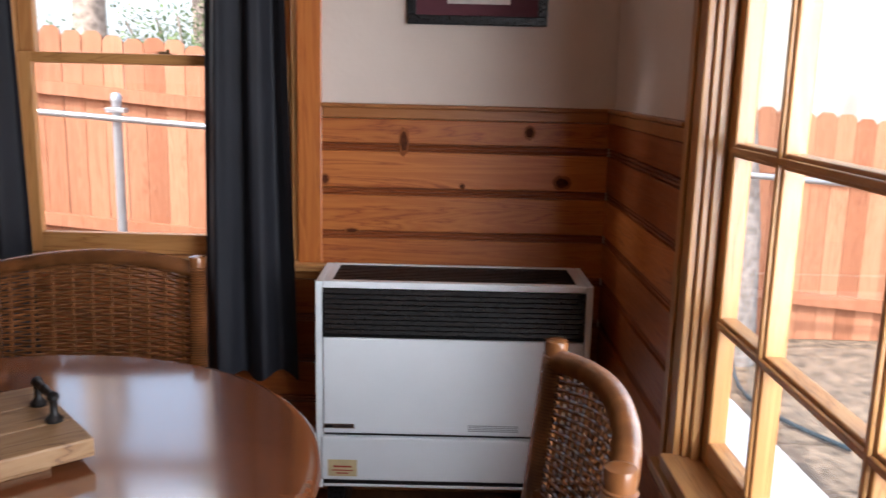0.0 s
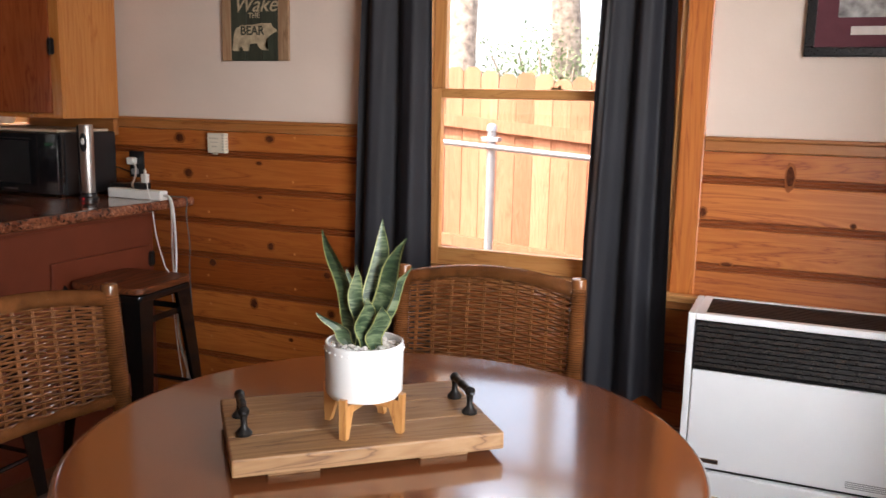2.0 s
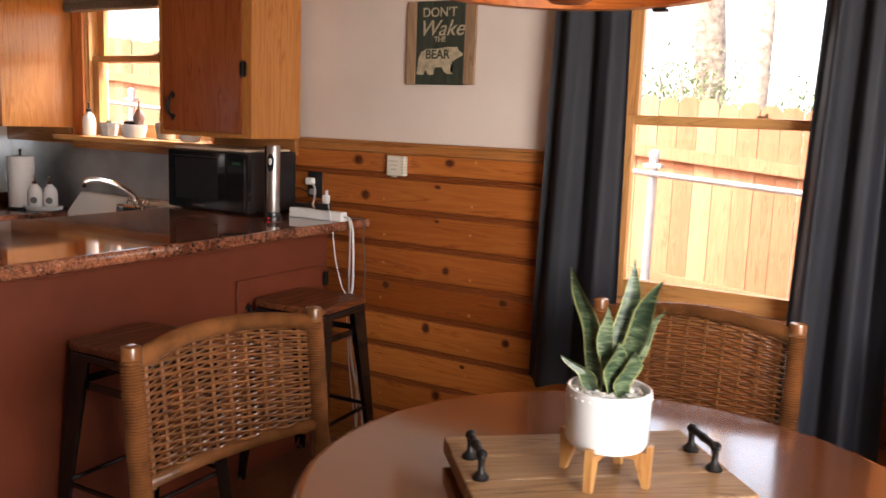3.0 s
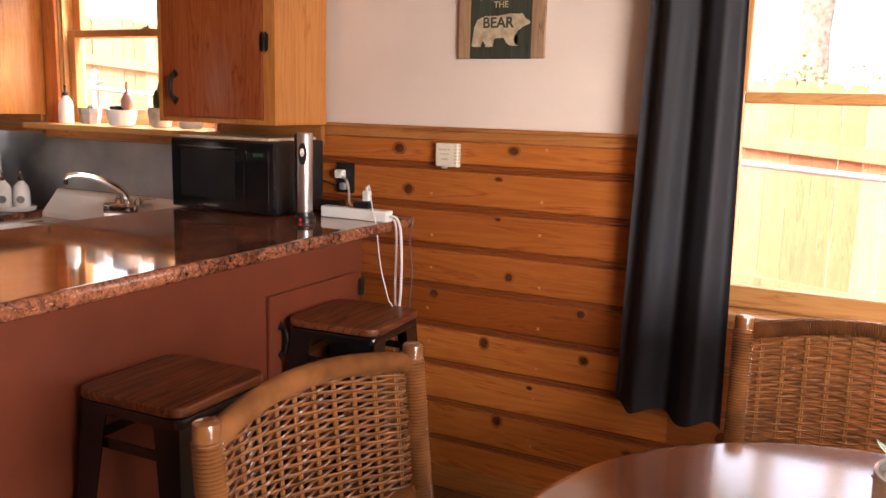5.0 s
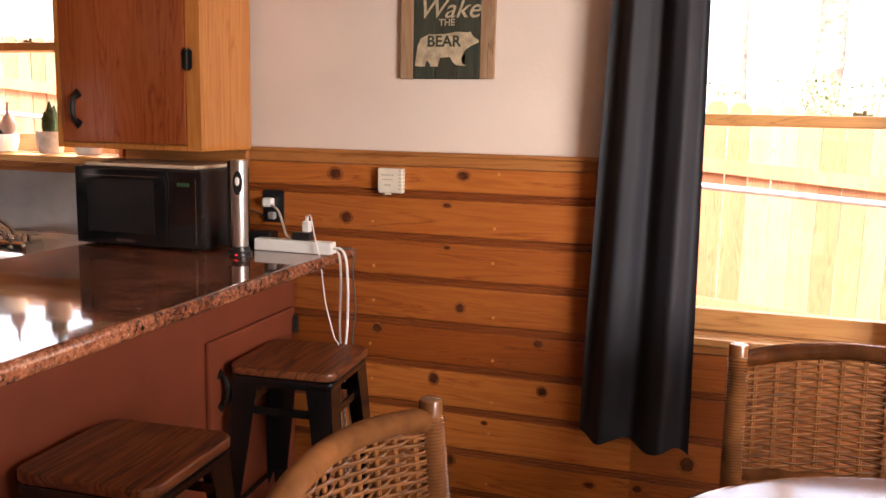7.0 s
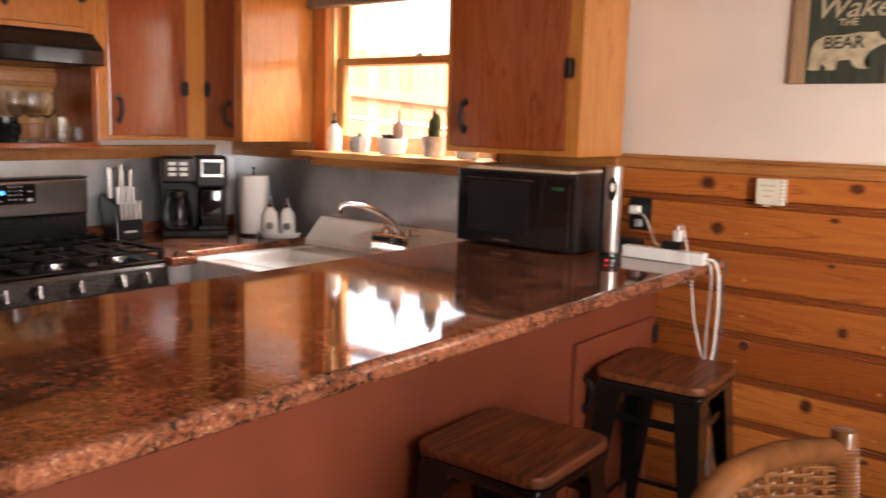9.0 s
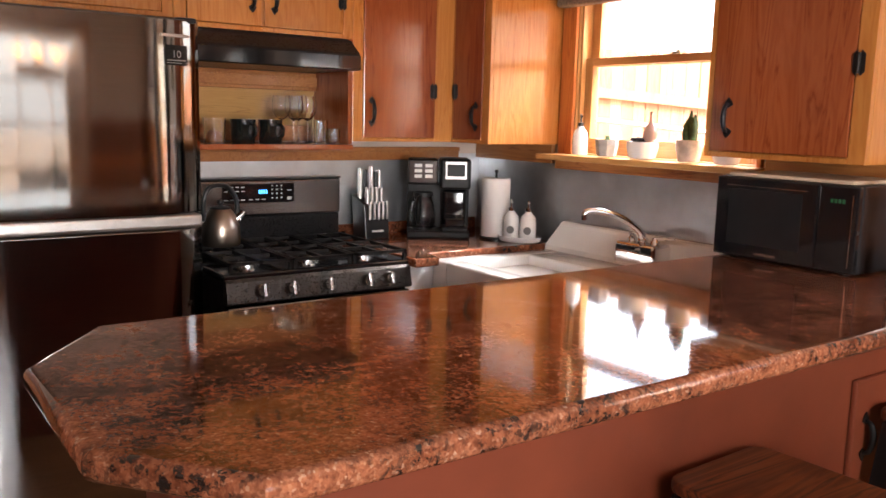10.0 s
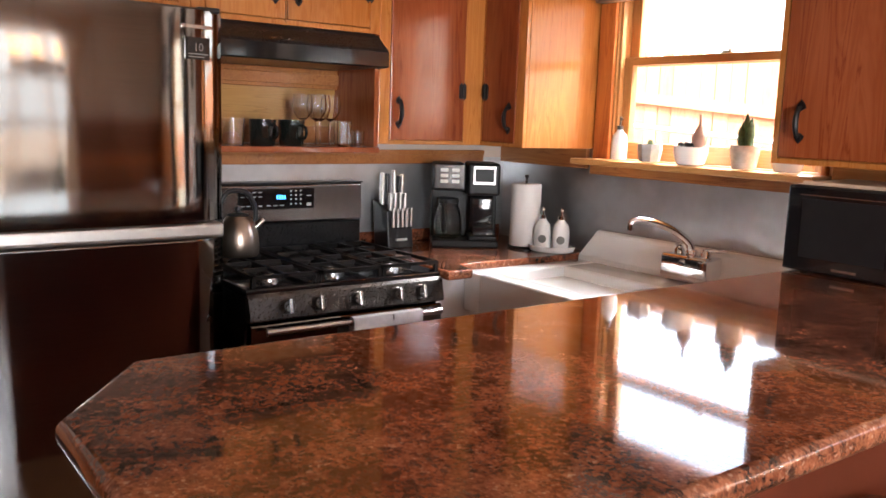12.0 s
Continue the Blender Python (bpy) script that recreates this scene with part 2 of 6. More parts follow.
def part(name, bm, material, parent=None, label="", smooth=False):
    """Links a bmesh as one mesh object; its corners are given in the world, or in the thing's own frame where that lies at the origin."""
    here = BASE.get(parent.name, Vector((0, 0, 0))) if parent else Vector((0, 0, 0))
    if here.length:
        bmesh.ops.translate(bm, verts=bm.verts, vec=-here)
    me = bpy.data.meshes.new(name)
    bmesh.ops.recalc_face_normals(bm, faces=bm.faces)
    if smooth:
        for f in bm.faces:
            f.smooth = True
        for e in bm.edges:
            if len(e.link_faces) == 2 and e.calc_face_angle() > 0.7:
                e.smooth = False
    bm.to_mesh(me)
    bm.free()
    me.materials.append(material)
    ob = new(name, me)
    if parent:
        ob.parent = parent
        BASE[ob.name] = here
    if label:
        tagged(ob, label)
    return ob


def B(*boxes, bevel=0.0, seg=2):
    """A bmesh of boxes x0, x1, y0, y1, z0, z1 with softened edges."""
    bm = bmesh.new()
    for x0, x1, y0, y1, z0, z1 in boxes:
        got = bmesh.ops.create_cube(bm, size=1, matrix=Matrix.LocRotScale(((x0 + x1) / 2, (y0 + y1) / 2, (z0 + z1) / 2), None, (abs(x1 - x0), abs(y1 - y0), abs(z1 - z0))))
        if bevel:
            edges = {e for v in got["verts"] for e in v.link_edges}
            bmesh.ops.bevel(bm, geom=list(edges), offset=bevel, segments=seg, affect="EDGES", profile=0.5)
    return bm


def lathe(profile, at=(0, 0, 0), steps=24, bm=None):
    """A turned shape from (radius, height) pairs."""
    bm = bm or bmesh.new()
    rings = []
    for r, z in profile:
        rings.append([bm.verts.new((at[0] + max(r, 1e-4) * math.cos(2 * math.pi * k / steps), at[1] + max(r, 1e-4) * math.sin(2 * math.pi * k / steps), at[2] + z)) for k in range(steps)])
    for a, b in zip(rings, rings[1:]):
        for k in range(steps):
            bm.faces.new((a[k], a[(k + 1) % steps], b[(k + 1) % steps], b[k]))
    bm.faces.new(rings[0][::-1])
    bm.faces.new(rings[-1])
    return bm


def tube(points, radius, steps=8, bm=None, closed=False):
    """A round bar along points; radius may be a function of the share of the way."""
    bm = bm or bmesh.new()
    pts = [Vector(p) for p in points]
    n = len(pts)
    rings, side = [], None
    for i, p in enumerate(pts):
        a, b = (pts[i - 1], pts[(i + 1) % n]) if closed else (pts[max(i - 1, 0)], pts[min(i + 1, n - 1)])
        d = (b - a).normalized()
        if side is None:
            side = d.orthogonal().normalized()
        side = (side - d * side.dot(d)).normalized()
        up = d.cross(side)
        r = radius(i / max(n - 1, 1)) if callable(radius) else radius
        rings.append([bm.verts.new(p + r * (math.cos(2 * math.pi * k / steps) * side + math.sin(2 * math.pi * k / steps) * up)) for k in range(steps)])
    for i in range(n if closed else n - 1):
        a, b = rings[i], rings[(i + 1) % n]
        for k in range(steps):
            bm.faces.new((a[k], a[(k + 1) % steps], b[(k + 1) % steps], b[k]))
    if not closed:
        bm.faces.new(rings[0][::-1])
        bm.faces.new(rings[-1])
    return bm


def smooth_path(points, n=8):
    """A soft curve through points."""
    p = [Vector(q) for q in points]
    p = [2 * p[0] - p[1]] + p + [2 * p[-1] - p[-2]]
    out = []
    for i in range(1, len(p) - 2):
        a, b, c, d = p[i - 1:i + 3]
        for k in range(n):
            s = k / n
            out.append(0.5 * ((2 * b) + (c - a) * s + (2 * a - 5 * b + 4 * c - d) * s * s + (3 * b - a - 3 * c + d) * s ** 3))
    return out + [p[-2]]


def prism(outline, z0, z1, bevel=0.0, seg=2):
    """An upright plate from an outline of (x, y)."""
    bm = bmesh.new()
    low = [bm.verts.new((x, y, z0)) for x, y in outline]
    high = [bm.verts.new((x, y, z1)) for x, y in outline]
    bm.faces.new(low[::-1])
    bm.faces.new(high)
    k = len(outline)
    for i in range(k):
        bm.faces.new((low[i], low[(i + 1) % k], high[(i + 1) % k], high[i]))
    if bevel:
        bm.normal_update()
        rim = [e for e in bm.edges if abs(e.verts[0].co.z - e.verts[1].co.z) < 1e-6]
        bmesh.ops.bevel(bm, geom=rim, offset=bevel, segments=seg, affect="EDGES", profile=0.5)
        bm.normal_update()
        caps = [f for f in bm.faces if abs(f.normal.z) > 0.999]
        bmesh.ops.inset_individual(bm, faces=caps, thickness=0.0015)
    return bm


def structure(name, bm, material, label):
    ob = part(name, bm, material)
    return tagged(ob, label, "", "", "structure")


# ---- the shell ----
NORTH, EAST, WEST, SOUTH, TOP = 2.86, 0.57, -5.2, -2.4, 2.36
structure("floor", B((WEST, EAST, SOUTH, NORTH, -0.1, 0.0)), floor_wood, "dark brown wooden floor boards")
structure("ceiling", B((WEST - 0.15, EAST + 0.15, SOUTH - 0.15, NORTH + 0.15, TOP, TOP + 0.1)), ceiling_paint, "cream painted ceiling")
# north wall with two sash windows: dining W0..W1, kitchen K0..K1
W0, W1, WZ0, WZ1 = -1.47, -0.48, 0.84, 2.06
K0, K1, KZ0, KZ1 = -4.50, -3.50, 1.33, 2.10
structure("wall_north", B((WEST - 0.15, K0, NORTH, NORTH + 0.15, 0, TOP), (K0, K1, NORTH, NORTH + 0.15, 0, KZ0), (K0, K1, NORTH, NORTH + 0.15, KZ1, TOP),
                          (K1, W0, NORTH, NORTH + 0.15, 0, TOP), (W0, W1, NORTH, NORTH + 0.15, 0, WZ0), (W0, W1, NORTH, NORTH + 0.15, WZ1, TOP),
                          (W1, EAST + 0.15, NORTH, NORTH + 0.15, 0, TOP)), plaster, "white plastered wall above knotty pine wainscot")
# below y -0.1 the opening is unseen, lengthened to admit more light
E0, E1, EZ0, EZ1 = -0.90, 1.84, 0.62, 2.14
structure("wall_east", B((EAST, EAST + 0.09, E1, NORTH, 0, TOP), (EAST, EAST + 0.09, E0, E1, 0, EZ0), (EAST, EAST + 0.09, E0, E1, EZ1, TOP), (EAST, EAST + 0.09, SOUTH - 0.15, E0, 0, TOP)), plaster, "white plastered wall with a large grid window")
structure("wall_west", B((WEST - 0.15, WEST, SOUTH - 0.15, NORTH, 0, TOP)), plaster, "white plastered kitchen wall")
structure("wall_south", B((WEST, EAST, SOUTH - 0.15, SOUTH, 0, TOP)), plaster, "plain white plastered wall")
window_light("sky_light_dining_window", (-0.98, NORTH + 1.3, 2.95), (-0.98, 1.6, 0.9), 1.6, 1.2, 7)
window_light("sky_light_grid_window", (EAST + 1.03, 0.0, 1.45), (0.7, 2.5, 0.85), 1.8, 1.9, 62)
window_light("sky_light_kitchen_window", (-3.95, NORTH + 0.85, 3.05), (-3.95, 2.35, 0.9), 1.4, 1.0, 90)

# ---- north wall lining ----
FACE = NORTH - 0.018
JOINTS = [0.03, 0.179, 0.328, 0.478, 0.628, 0.778, 0.928, 1.077, 1.226, 1.335]
PROFILE = ((0.0, 0.0), (0.004, 0.0), (0.004, 0.003), (0.010, 0.0045), (0.012, 0.0075), (0.010, 0.0105), (0.004, 0.0115), (0.004, 0.0135), (0.010, 0.015), (0.012, 0.0185), (0.010, 0.022), (0.004, 0.0235), (0.004, 0.0255), (0.0155, 0.028), (0.018, 0.031))


def plank_mesh(name, length, height, material):
    """A beaded board lying along x from 0, its back on y = 0, its face towards -y."""
    prof = [p for p in PROFILE] + [(0.018, height - 0.0025), (0.0165, height + 0.0002), (0.0, height + 0.0002)]
    bm = bmesh.new()
    a = [bm.verts.new((0.0, -d, z)) for d, z in prof]
    b = [bm.verts.new((length, -d, z)) for d, z in prof]
    n = len(prof)
    for i in range(n):
        bm.faces.new((a[i], a[(i + 1) % n], b[(i + 1) % n], b[i]))
    bm.faces.new(a[::-1])
    bm.faces.new(b)
    bmesh.ops.recalc_face_normals(bm, faces=bm.faces)
    me = bpy.data.meshes.new(name)
    bm.to_mesh(me)
    bm.free()
    me.materials.append(material)
    me.materials.append(pine_bead_shaded)
    # the recessed faces take the darkened pine, which deepens the joint lines
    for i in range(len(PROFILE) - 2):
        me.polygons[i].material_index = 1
    return me


def lining(name, at, turn, length, rows, label):
    ob = new(name)
    ob.matrix_world = pose(*at, 0, 0, turn)
    tagged(ob, label, "", "", "structure")
    made = {}
    for k in rows:
        h = round(JOINTS[k + 1] - JOINTS[k], 3)
        if h not in made:
            made[h] = plank_mesh("plank", length, h, pine_x)
        p = new("plank", made[h])
        p.parent = ob
        p.location = (0, 0, JOINTS[k])
    return ob


CAS0, CAS1 = -1.55, -0.41
lining_a = lining("wainscot_1", (-3.34, NORTH, 0), 0, CAS0 + 3.34, range(9), "orange knotty pine beaded boards on the lower wall")
lining_b = lining("wainscot_2", (CAS0, NORTH, 0), 0, CAS1 - CAS0, range(5), "orange knotty pine beaded boards under the window")
lining_c = lining("wainscot_3", (CAS1, NORTH, 0), 0, EAST - 0.018 - CAS1, range(9), "orange knotty pine beaded boards behind the heater")
lining_d = lining("wainscot_4", (EAST, NORTH, 0), -90, NORTH - 1.93, range(9), "shaded knotty pine beaded boards beside the grid window")
lining_e = lining("wainscot_5", (EAST, 1.93, 0), -90, 1.93 + 1.0, range(3), "knotty pine beaded boards under the grid window")
lining_f = lining("wainscot_6", (EAST, -1.0, 0), -90, -1.0 - SOUTH, range(9), "knotty pine beaded boards on the lower wall")
lining_g = lining("wainscot_7", (WEST, SOUTH, 0), 90, 0.25 - SOUTH, range(9), "knotty pine beaded boards beside the refrigerator")
lining_h = lining("wainscot_8", (EAST, SOUTH, 0), 180, EAST - WEST, range(9), "knotty pine beaded boards on the lower wall")


def rail_cap(name, boxes):
    structure(name, B(*boxes, bevel=0.004), pine_rail, "reddish pine chair rail capping the boards")


rail_cap("trim_rail_1", [(-3.34, CAS0, NORTH - 0.026, NORTH, 1.337, 1.372), (-3.34, CAS0, NORTH - 0.032, NORTH, 1.372, 1.385)])
rail_cap("trim_rail_2", [(CAS1, EAST, NORTH - 0.026, NORTH, 1.337, 1.372), (CAS1, EAST, NORTH - 0.032, NORTH, 1.372, 1.385)])
rail_cap("trim_rail_3", [(EAST - 0.026, EAST, 1.93, NORTH - 0.034, 1.337, 1.372), (EAST - 0.032, EAST, 1.93, NORTH - 0.034, 1.372, 1.385)])
rail_cap("trim_rail_4", [(EAST - 0.026, EAST, SOUTH, -1.0, 1.337, 1.385), (WEST, WEST + 0.026, SOUTH, 0.25, 1.337, 1.385), (WEST + 0.03, EAST - 0.03, SOUTH, SOUTH + 0.026, 1.337, 1.385)])
structure("baseboard", B((-2.75, CAS1 + 0.0, NORTH - 0.03, NORTH - 0.019, 0.0, 0.09), (CAS1, EAST - 0.03, NORTH - 0.03, NORTH - 0.019, 0.0, 0.09), bevel=0.003), pine_rail, "pine skirting board along the floor")

knot_wood = plain("pine_knot", (0.085, 0.021, 0.007), 0.75, vary=0.5, scale=60, relief=0.4, fine=220)
knot_halo = plain("pine_knot_halo", (0.26, 0.078, 0.02), 0.65, vary=0.2, scale=60, relief=0.1)


knot_wood.node_tree.nodes["Principled BSDF"].inputs["Specular IOR Level"].default_value = 0.15
knot_halo.node_tree.nodes["Principled BSDF"].inputs["Specular IOR Level"].default_value = 0.2


def knot(parent, x, z, rx, rz, seed):
    rnd = random.Random(seed)
    for name, k, lift, mat_ in (("knot_halo", 1.2, 0.0006, knot_halo), ("knot", 0.86, 0.0012, knot_wood)):
        bm = bmesh.new()
        n = 16
        rim = [bm.verts.new((x + k * rx * math.cos(2 * math.pi * i / n) * rnd.uniform(0.88, 1.1), FACE - 0.0002, z + k * rz * math.sin(2 * math.pi * i / n) * rnd.uniform(0.88, 1.1))) for i in range(n)]
        top = [bm.verts.new((x + (v.co.x - x) * 0.8, FACE - lift, z + (v.co.z - z) * 0.8)) for v in rim]
        for i in range(n):
            bm.faces.new((rim[i], rim[(i + 1) % n], top[(i + 1) % n], top[i]))
        bm.faces.new(top)
        loc = parent.location.copy()
        bmesh.ops.translate(bm, verts=bm.verts, vec=-loc)
        part(name, bm, mat_, None).parent = parent


for i, (x, z, rx, rz) in enumerate(((-2.613, 1.300, .026, .021), (-2.146, 1.310, .023, .016), (-2.57, 1.149, .023, .021), (-2.201, 1.208, .016, .009), (-2.198, 1.064, .014, .007), (-2.147, 0.858, .018, .019),
                                    (-2.45, 0.760, .022, .019), (-1.87, 0.760, .020, .016), (-2.236, 0.600, .020, .023), (-1.852, 0.596, .018, .017), (-2.173, 0.31, .021, .024), (-1.68, 0.29, .019, .012), (-2.05, 0.46, .012, .008))):
    knot(lining_a, x, z, rx, rz, i)
for i, (x, z, rx, rz) in enumerate(((-1.371, 0.408, .028, .03), (-1.543 + 0.02, 0.30, .018, .015), (-0.95, 0.42, .02, .02))):
    knot(lining_b, x, z, rx, rz, 30 + i)
for i, (x, z, rx, rz) in enumerate(((-0.135, 1.262, .015, .042), (0.065, 1.115, .009, .009), (-0.40, 1.13, .013, .017), (0.402, 1.134, .027, .022), (0.286, 1.300, .016, .02), (-0.31, 0.955, .022, .008))):
    knot(lining_c, x, z, rx, rz, 50 + i)


def nail_plugs(parent, xs, rows, seed):
    """Small pale filled nail holes in each board."""
    rnd = random.Random(seed)
    me = None
    for x in xs:
        for k in rows:
            bm = lathe([(0.0058, 0.0), (0.0058, 0.0003), (0.0045, 0.0005)], (0, 0, 0), 10)
            bm.transform(pose(0, 0, 0, 90, 0, 0))
            if me is None:
                ob = part("nail_plug", bm, plug_filler)
                me = ob.data
            else:
                bm.free()
                ob = new("nail_plug", me)
            ob.parent = parent
            ob.location = Vector((x + rnd.uniform(-0.006, 0.006), FACE - 0.0002, JOINTS[k] + rnd.uniform(0.05, 0.1))) - parent.location


plug_filler = plain("nail_filler", (0.56, 0.22, 0.07), 0.5)
brass = plain("dull_brass", (0.20, 0.13, 0.06), 0.4, metal=0.8)
nail_plugs(lining_a, (-2.47, -2.03), range(1, 9), 5)

# ---- windows ----
def sash_window(name, x0, x1, z0, z1, meet, cas_l, cas_r, sill_front, label, apron):
    ob = new(name)
    tagged(ob, label, "", "", "structure")
    y = NORTH
    d = 0.02
    part("casing", B((cas_l, x0 + 0.012, y - 0.022, y - 0.001, z0 - 0.02, z1 + 0.08), bevel=0.004), pine_z, ob)
    part("casing", B((x1 - 0.012, cas_r, y - 0.022, y - 0.001, z0 - 0.02, z1 + 0.08), bevel=0.004), pine_z, ob)
    part("casing", B((x0 + 0.013, x1 - 0.013, y - 0.022, y - 0.001, z1, z1 + 0.08), bevel=0.004), pine_rail, ob)
    for a, b in ((x0, x0 + d), (x1 - d, x1)):
        part("jamb", B((a, b, y - 0.006, y + 0.13, z0, z1), bevel=0.002), sash_z, ob)
    for a, b in ((x0 + d, x0 + d + 0.014), (x1 - d - 0.014, x1 - d)):
        part("stop", B((a, b, y + 0.004, y + 0.03, z0 + 0.005, z1), bevel=0.003), sash_z, ob)
    part("head_jamb", B((x0 + d, x1 - d, y - 0.006, y + 0.13, z1 - d, z1)), sash_x, ob)
    part("window_sill", B((cas_l - 0.02, cas_r + 0.02, sill_front, y + 0.0, z0 - 0.025, z0), (x0 + 0.001, x1 - 0.001, y, y + 0.15, z0 - 0.025, z0 + 0.004), bevel=0.004), sash_x, ob)
    part("apron", B((cas_l, cas_r, y - 0.036, y - 0.019, z0 - apron, z0 - 0.026), bevel=0.004), pine_rail, ob)
    xa, xb = x0 + d + 0.003, x1 - d - 0.003
    for title, ya, lo, hi, low_rail, top_rail in (("lower_sash", y + 0.034, z0 + 0.006, meet + 0.018, 0.07, 0.034), ("upper_sash", y + 0.072, meet - 0.018, z1 - d, 0.034, 0.05)):
        s = part(title, B((xa, xa + 0.05, ya, ya + 0.034, lo, hi), (xb - 0.05, xb, ya, ya + 0.034, lo, hi), bevel=0.003), sash_z, ob)
        part("rail", B((xa + 0.05, xb - 0.05, ya, ya + 0.034, lo, lo + low_rail), bevel=0.003), sash_x, s)
        part("rail", B((xa + 0.05, xb - 0.05, ya, ya + 0.034, hi - top_rail, hi), bevel=0.003), sash_x, s)
        g = part("pane", B((xa + 0.045, xb - 0.045, ya + 0.015, ya + 0.019, lo + low_rail - 0.005, hi - top_rail + 0.005)), pane_glass, s)
        g.visible_shadow = False
    c = (xa + xb) / 2 + 0.03
    bm = B((c - 0.025, c + 0.025, y + 0.038, y + 0.058, meet + 0.019, meet + 0.022), (c - 0.024, c + 0.002, y + 0.044, y + 0.05, meet + 0.022, meet + 0.028), bevel=0.001)
    lathe([(0.006, 0.0), (0.007, 0.004), (0.005, 0.013)], (c + 0.008, y + 0.048, meet + 0.022), 12, bm)
    part("sash_lock", bm, brass, ob, "dark metal sash lock")
    return ob


sash_window("window_1", W0, W1, WZ0, WZ1, 1.512, CAS0, CAS1, NORTH - 0.058, "pine double-hung sash window", 0.055)
sash_window("window_2", K0, K1, KZ0, KZ1, 1.745, -4.575, K1 + 0.01, NORTH - 0.14, "pine double-hung kitchen window over the sink", 0.07)


def grid_window():
    ob = new("window_3")
    tagged(ob, "large pine grid window with many small panes", "", "", "structure")
    x = EAST
    for a, b in ((E1 - 0.01, 1.93), (E0 - 0.09, E0 + 0.01)):
        part("casing", B((x - 0.022, x - 0.001, a, b, EZ0 - 0.05, EZ1 + 0.09), (x - 0.03, x - 0.022, a + 0.055, b - 0.012, EZ0 - 0.05, EZ1 + 0.09), bevel=0.003), sash_z, ob)
    part("casing", B((x - 0.022, x - 0.001, E0 + 0.011, E1 - 0.011, EZ1, EZ1 + 0.09), bevel=0.004), sash_y, ob)
    part("window_sill", B((x - 0.05, x + 0.10, E0 + 0.001, E1 - 0.001, EZ0 - 0.03, EZ0 + 0.0036), (x - 0.05, x - 0.002, E0 - 0.1, E1 + 0.1, EZ0 - 0.08, EZ0 - 0.051), bevel=0.004), sash_y, ob)
    for a, b in ((E1 - 0.022, E1), (E0, E0 + 0.022)):
        part("jamb", B((x - 0.004, x + 0.088, a, b, EZ0, EZ1), bevel=0.002), sash_z, ob)
        part("stop", B((x + 0.012, x + 0.032, a - 0.014 if a > 0 else a + 0.014, b - 0.014 if a > 0 else b + 0.014, EZ0, EZ1), bevel=0.002), sash_z, ob)
    part("head_jamb", B((x, x + 0.088, E0 + 0.022, E1 - 0.022, EZ1 - 0.022, EZ1)), sash_y, ob)
    xa, xb, cols, rows = x + 0.036, x + 0.076, 4, 4
    lo, hi, ya, yb = EZ0 + 0.004, EZ1 - 0.024, E0 + 0.026, E1 - 0.026
    s = part("sash", B((xa, xb, ya, ya + 0.05, lo, hi), (xa, xb, yb - 0.05, yb, lo, hi), bevel=0.004), sash_z, ob)
    part("rail", B((xa, xb, ya + 0.05, yb - 0.05, lo, lo + 0.06), bevel=0.004), sash_y, s)
    part("rail", B((xa, xb, ya + 0.05, yb - 0.05, hi - 0.05, hi), bevel=0.004), sash_y, s)
    ys = [1.515, 1.10, 0.67, 0.25, -0.17, -0.56]
    zs = [0.958, 1.335, 1.71]
    for yy in ys:
        part("muntin", B((xa, xb, yy - 0.015, yy + 0.015, lo + 0.06, hi - 0.05), (xa - 0.008, xa, yy - 0.007, yy + 0.007, lo + 0.06, hi - 0.05), bevel=0.003), sash_z, s)
    for zz in zs:
        part("muntin", B((xa + 0.002, xb - 0.002, ya + 0.05, yb - 0.05, zz - 0.015, zz + 0.015), (xa - 0.007, xa + 0.002, ya + 0.05, yb - 0.05, zz - 0.007, zz + 0.007), bevel=0.003), sash_y, s)
    ye, ze = [yb - 0.05] + ys + [ya + 0.05], [lo + 0.06] + zs + [hi - 0.05]
    for b, a in zip(ye, ye[1:]):
        for c, d in zip(ze, ze[1:]):
            g = part("pane", B((xa + 0.018, xa + 0.022, a, b, c, d)), pane_glass, s)
            g.visible_shadow = False


grid_window()


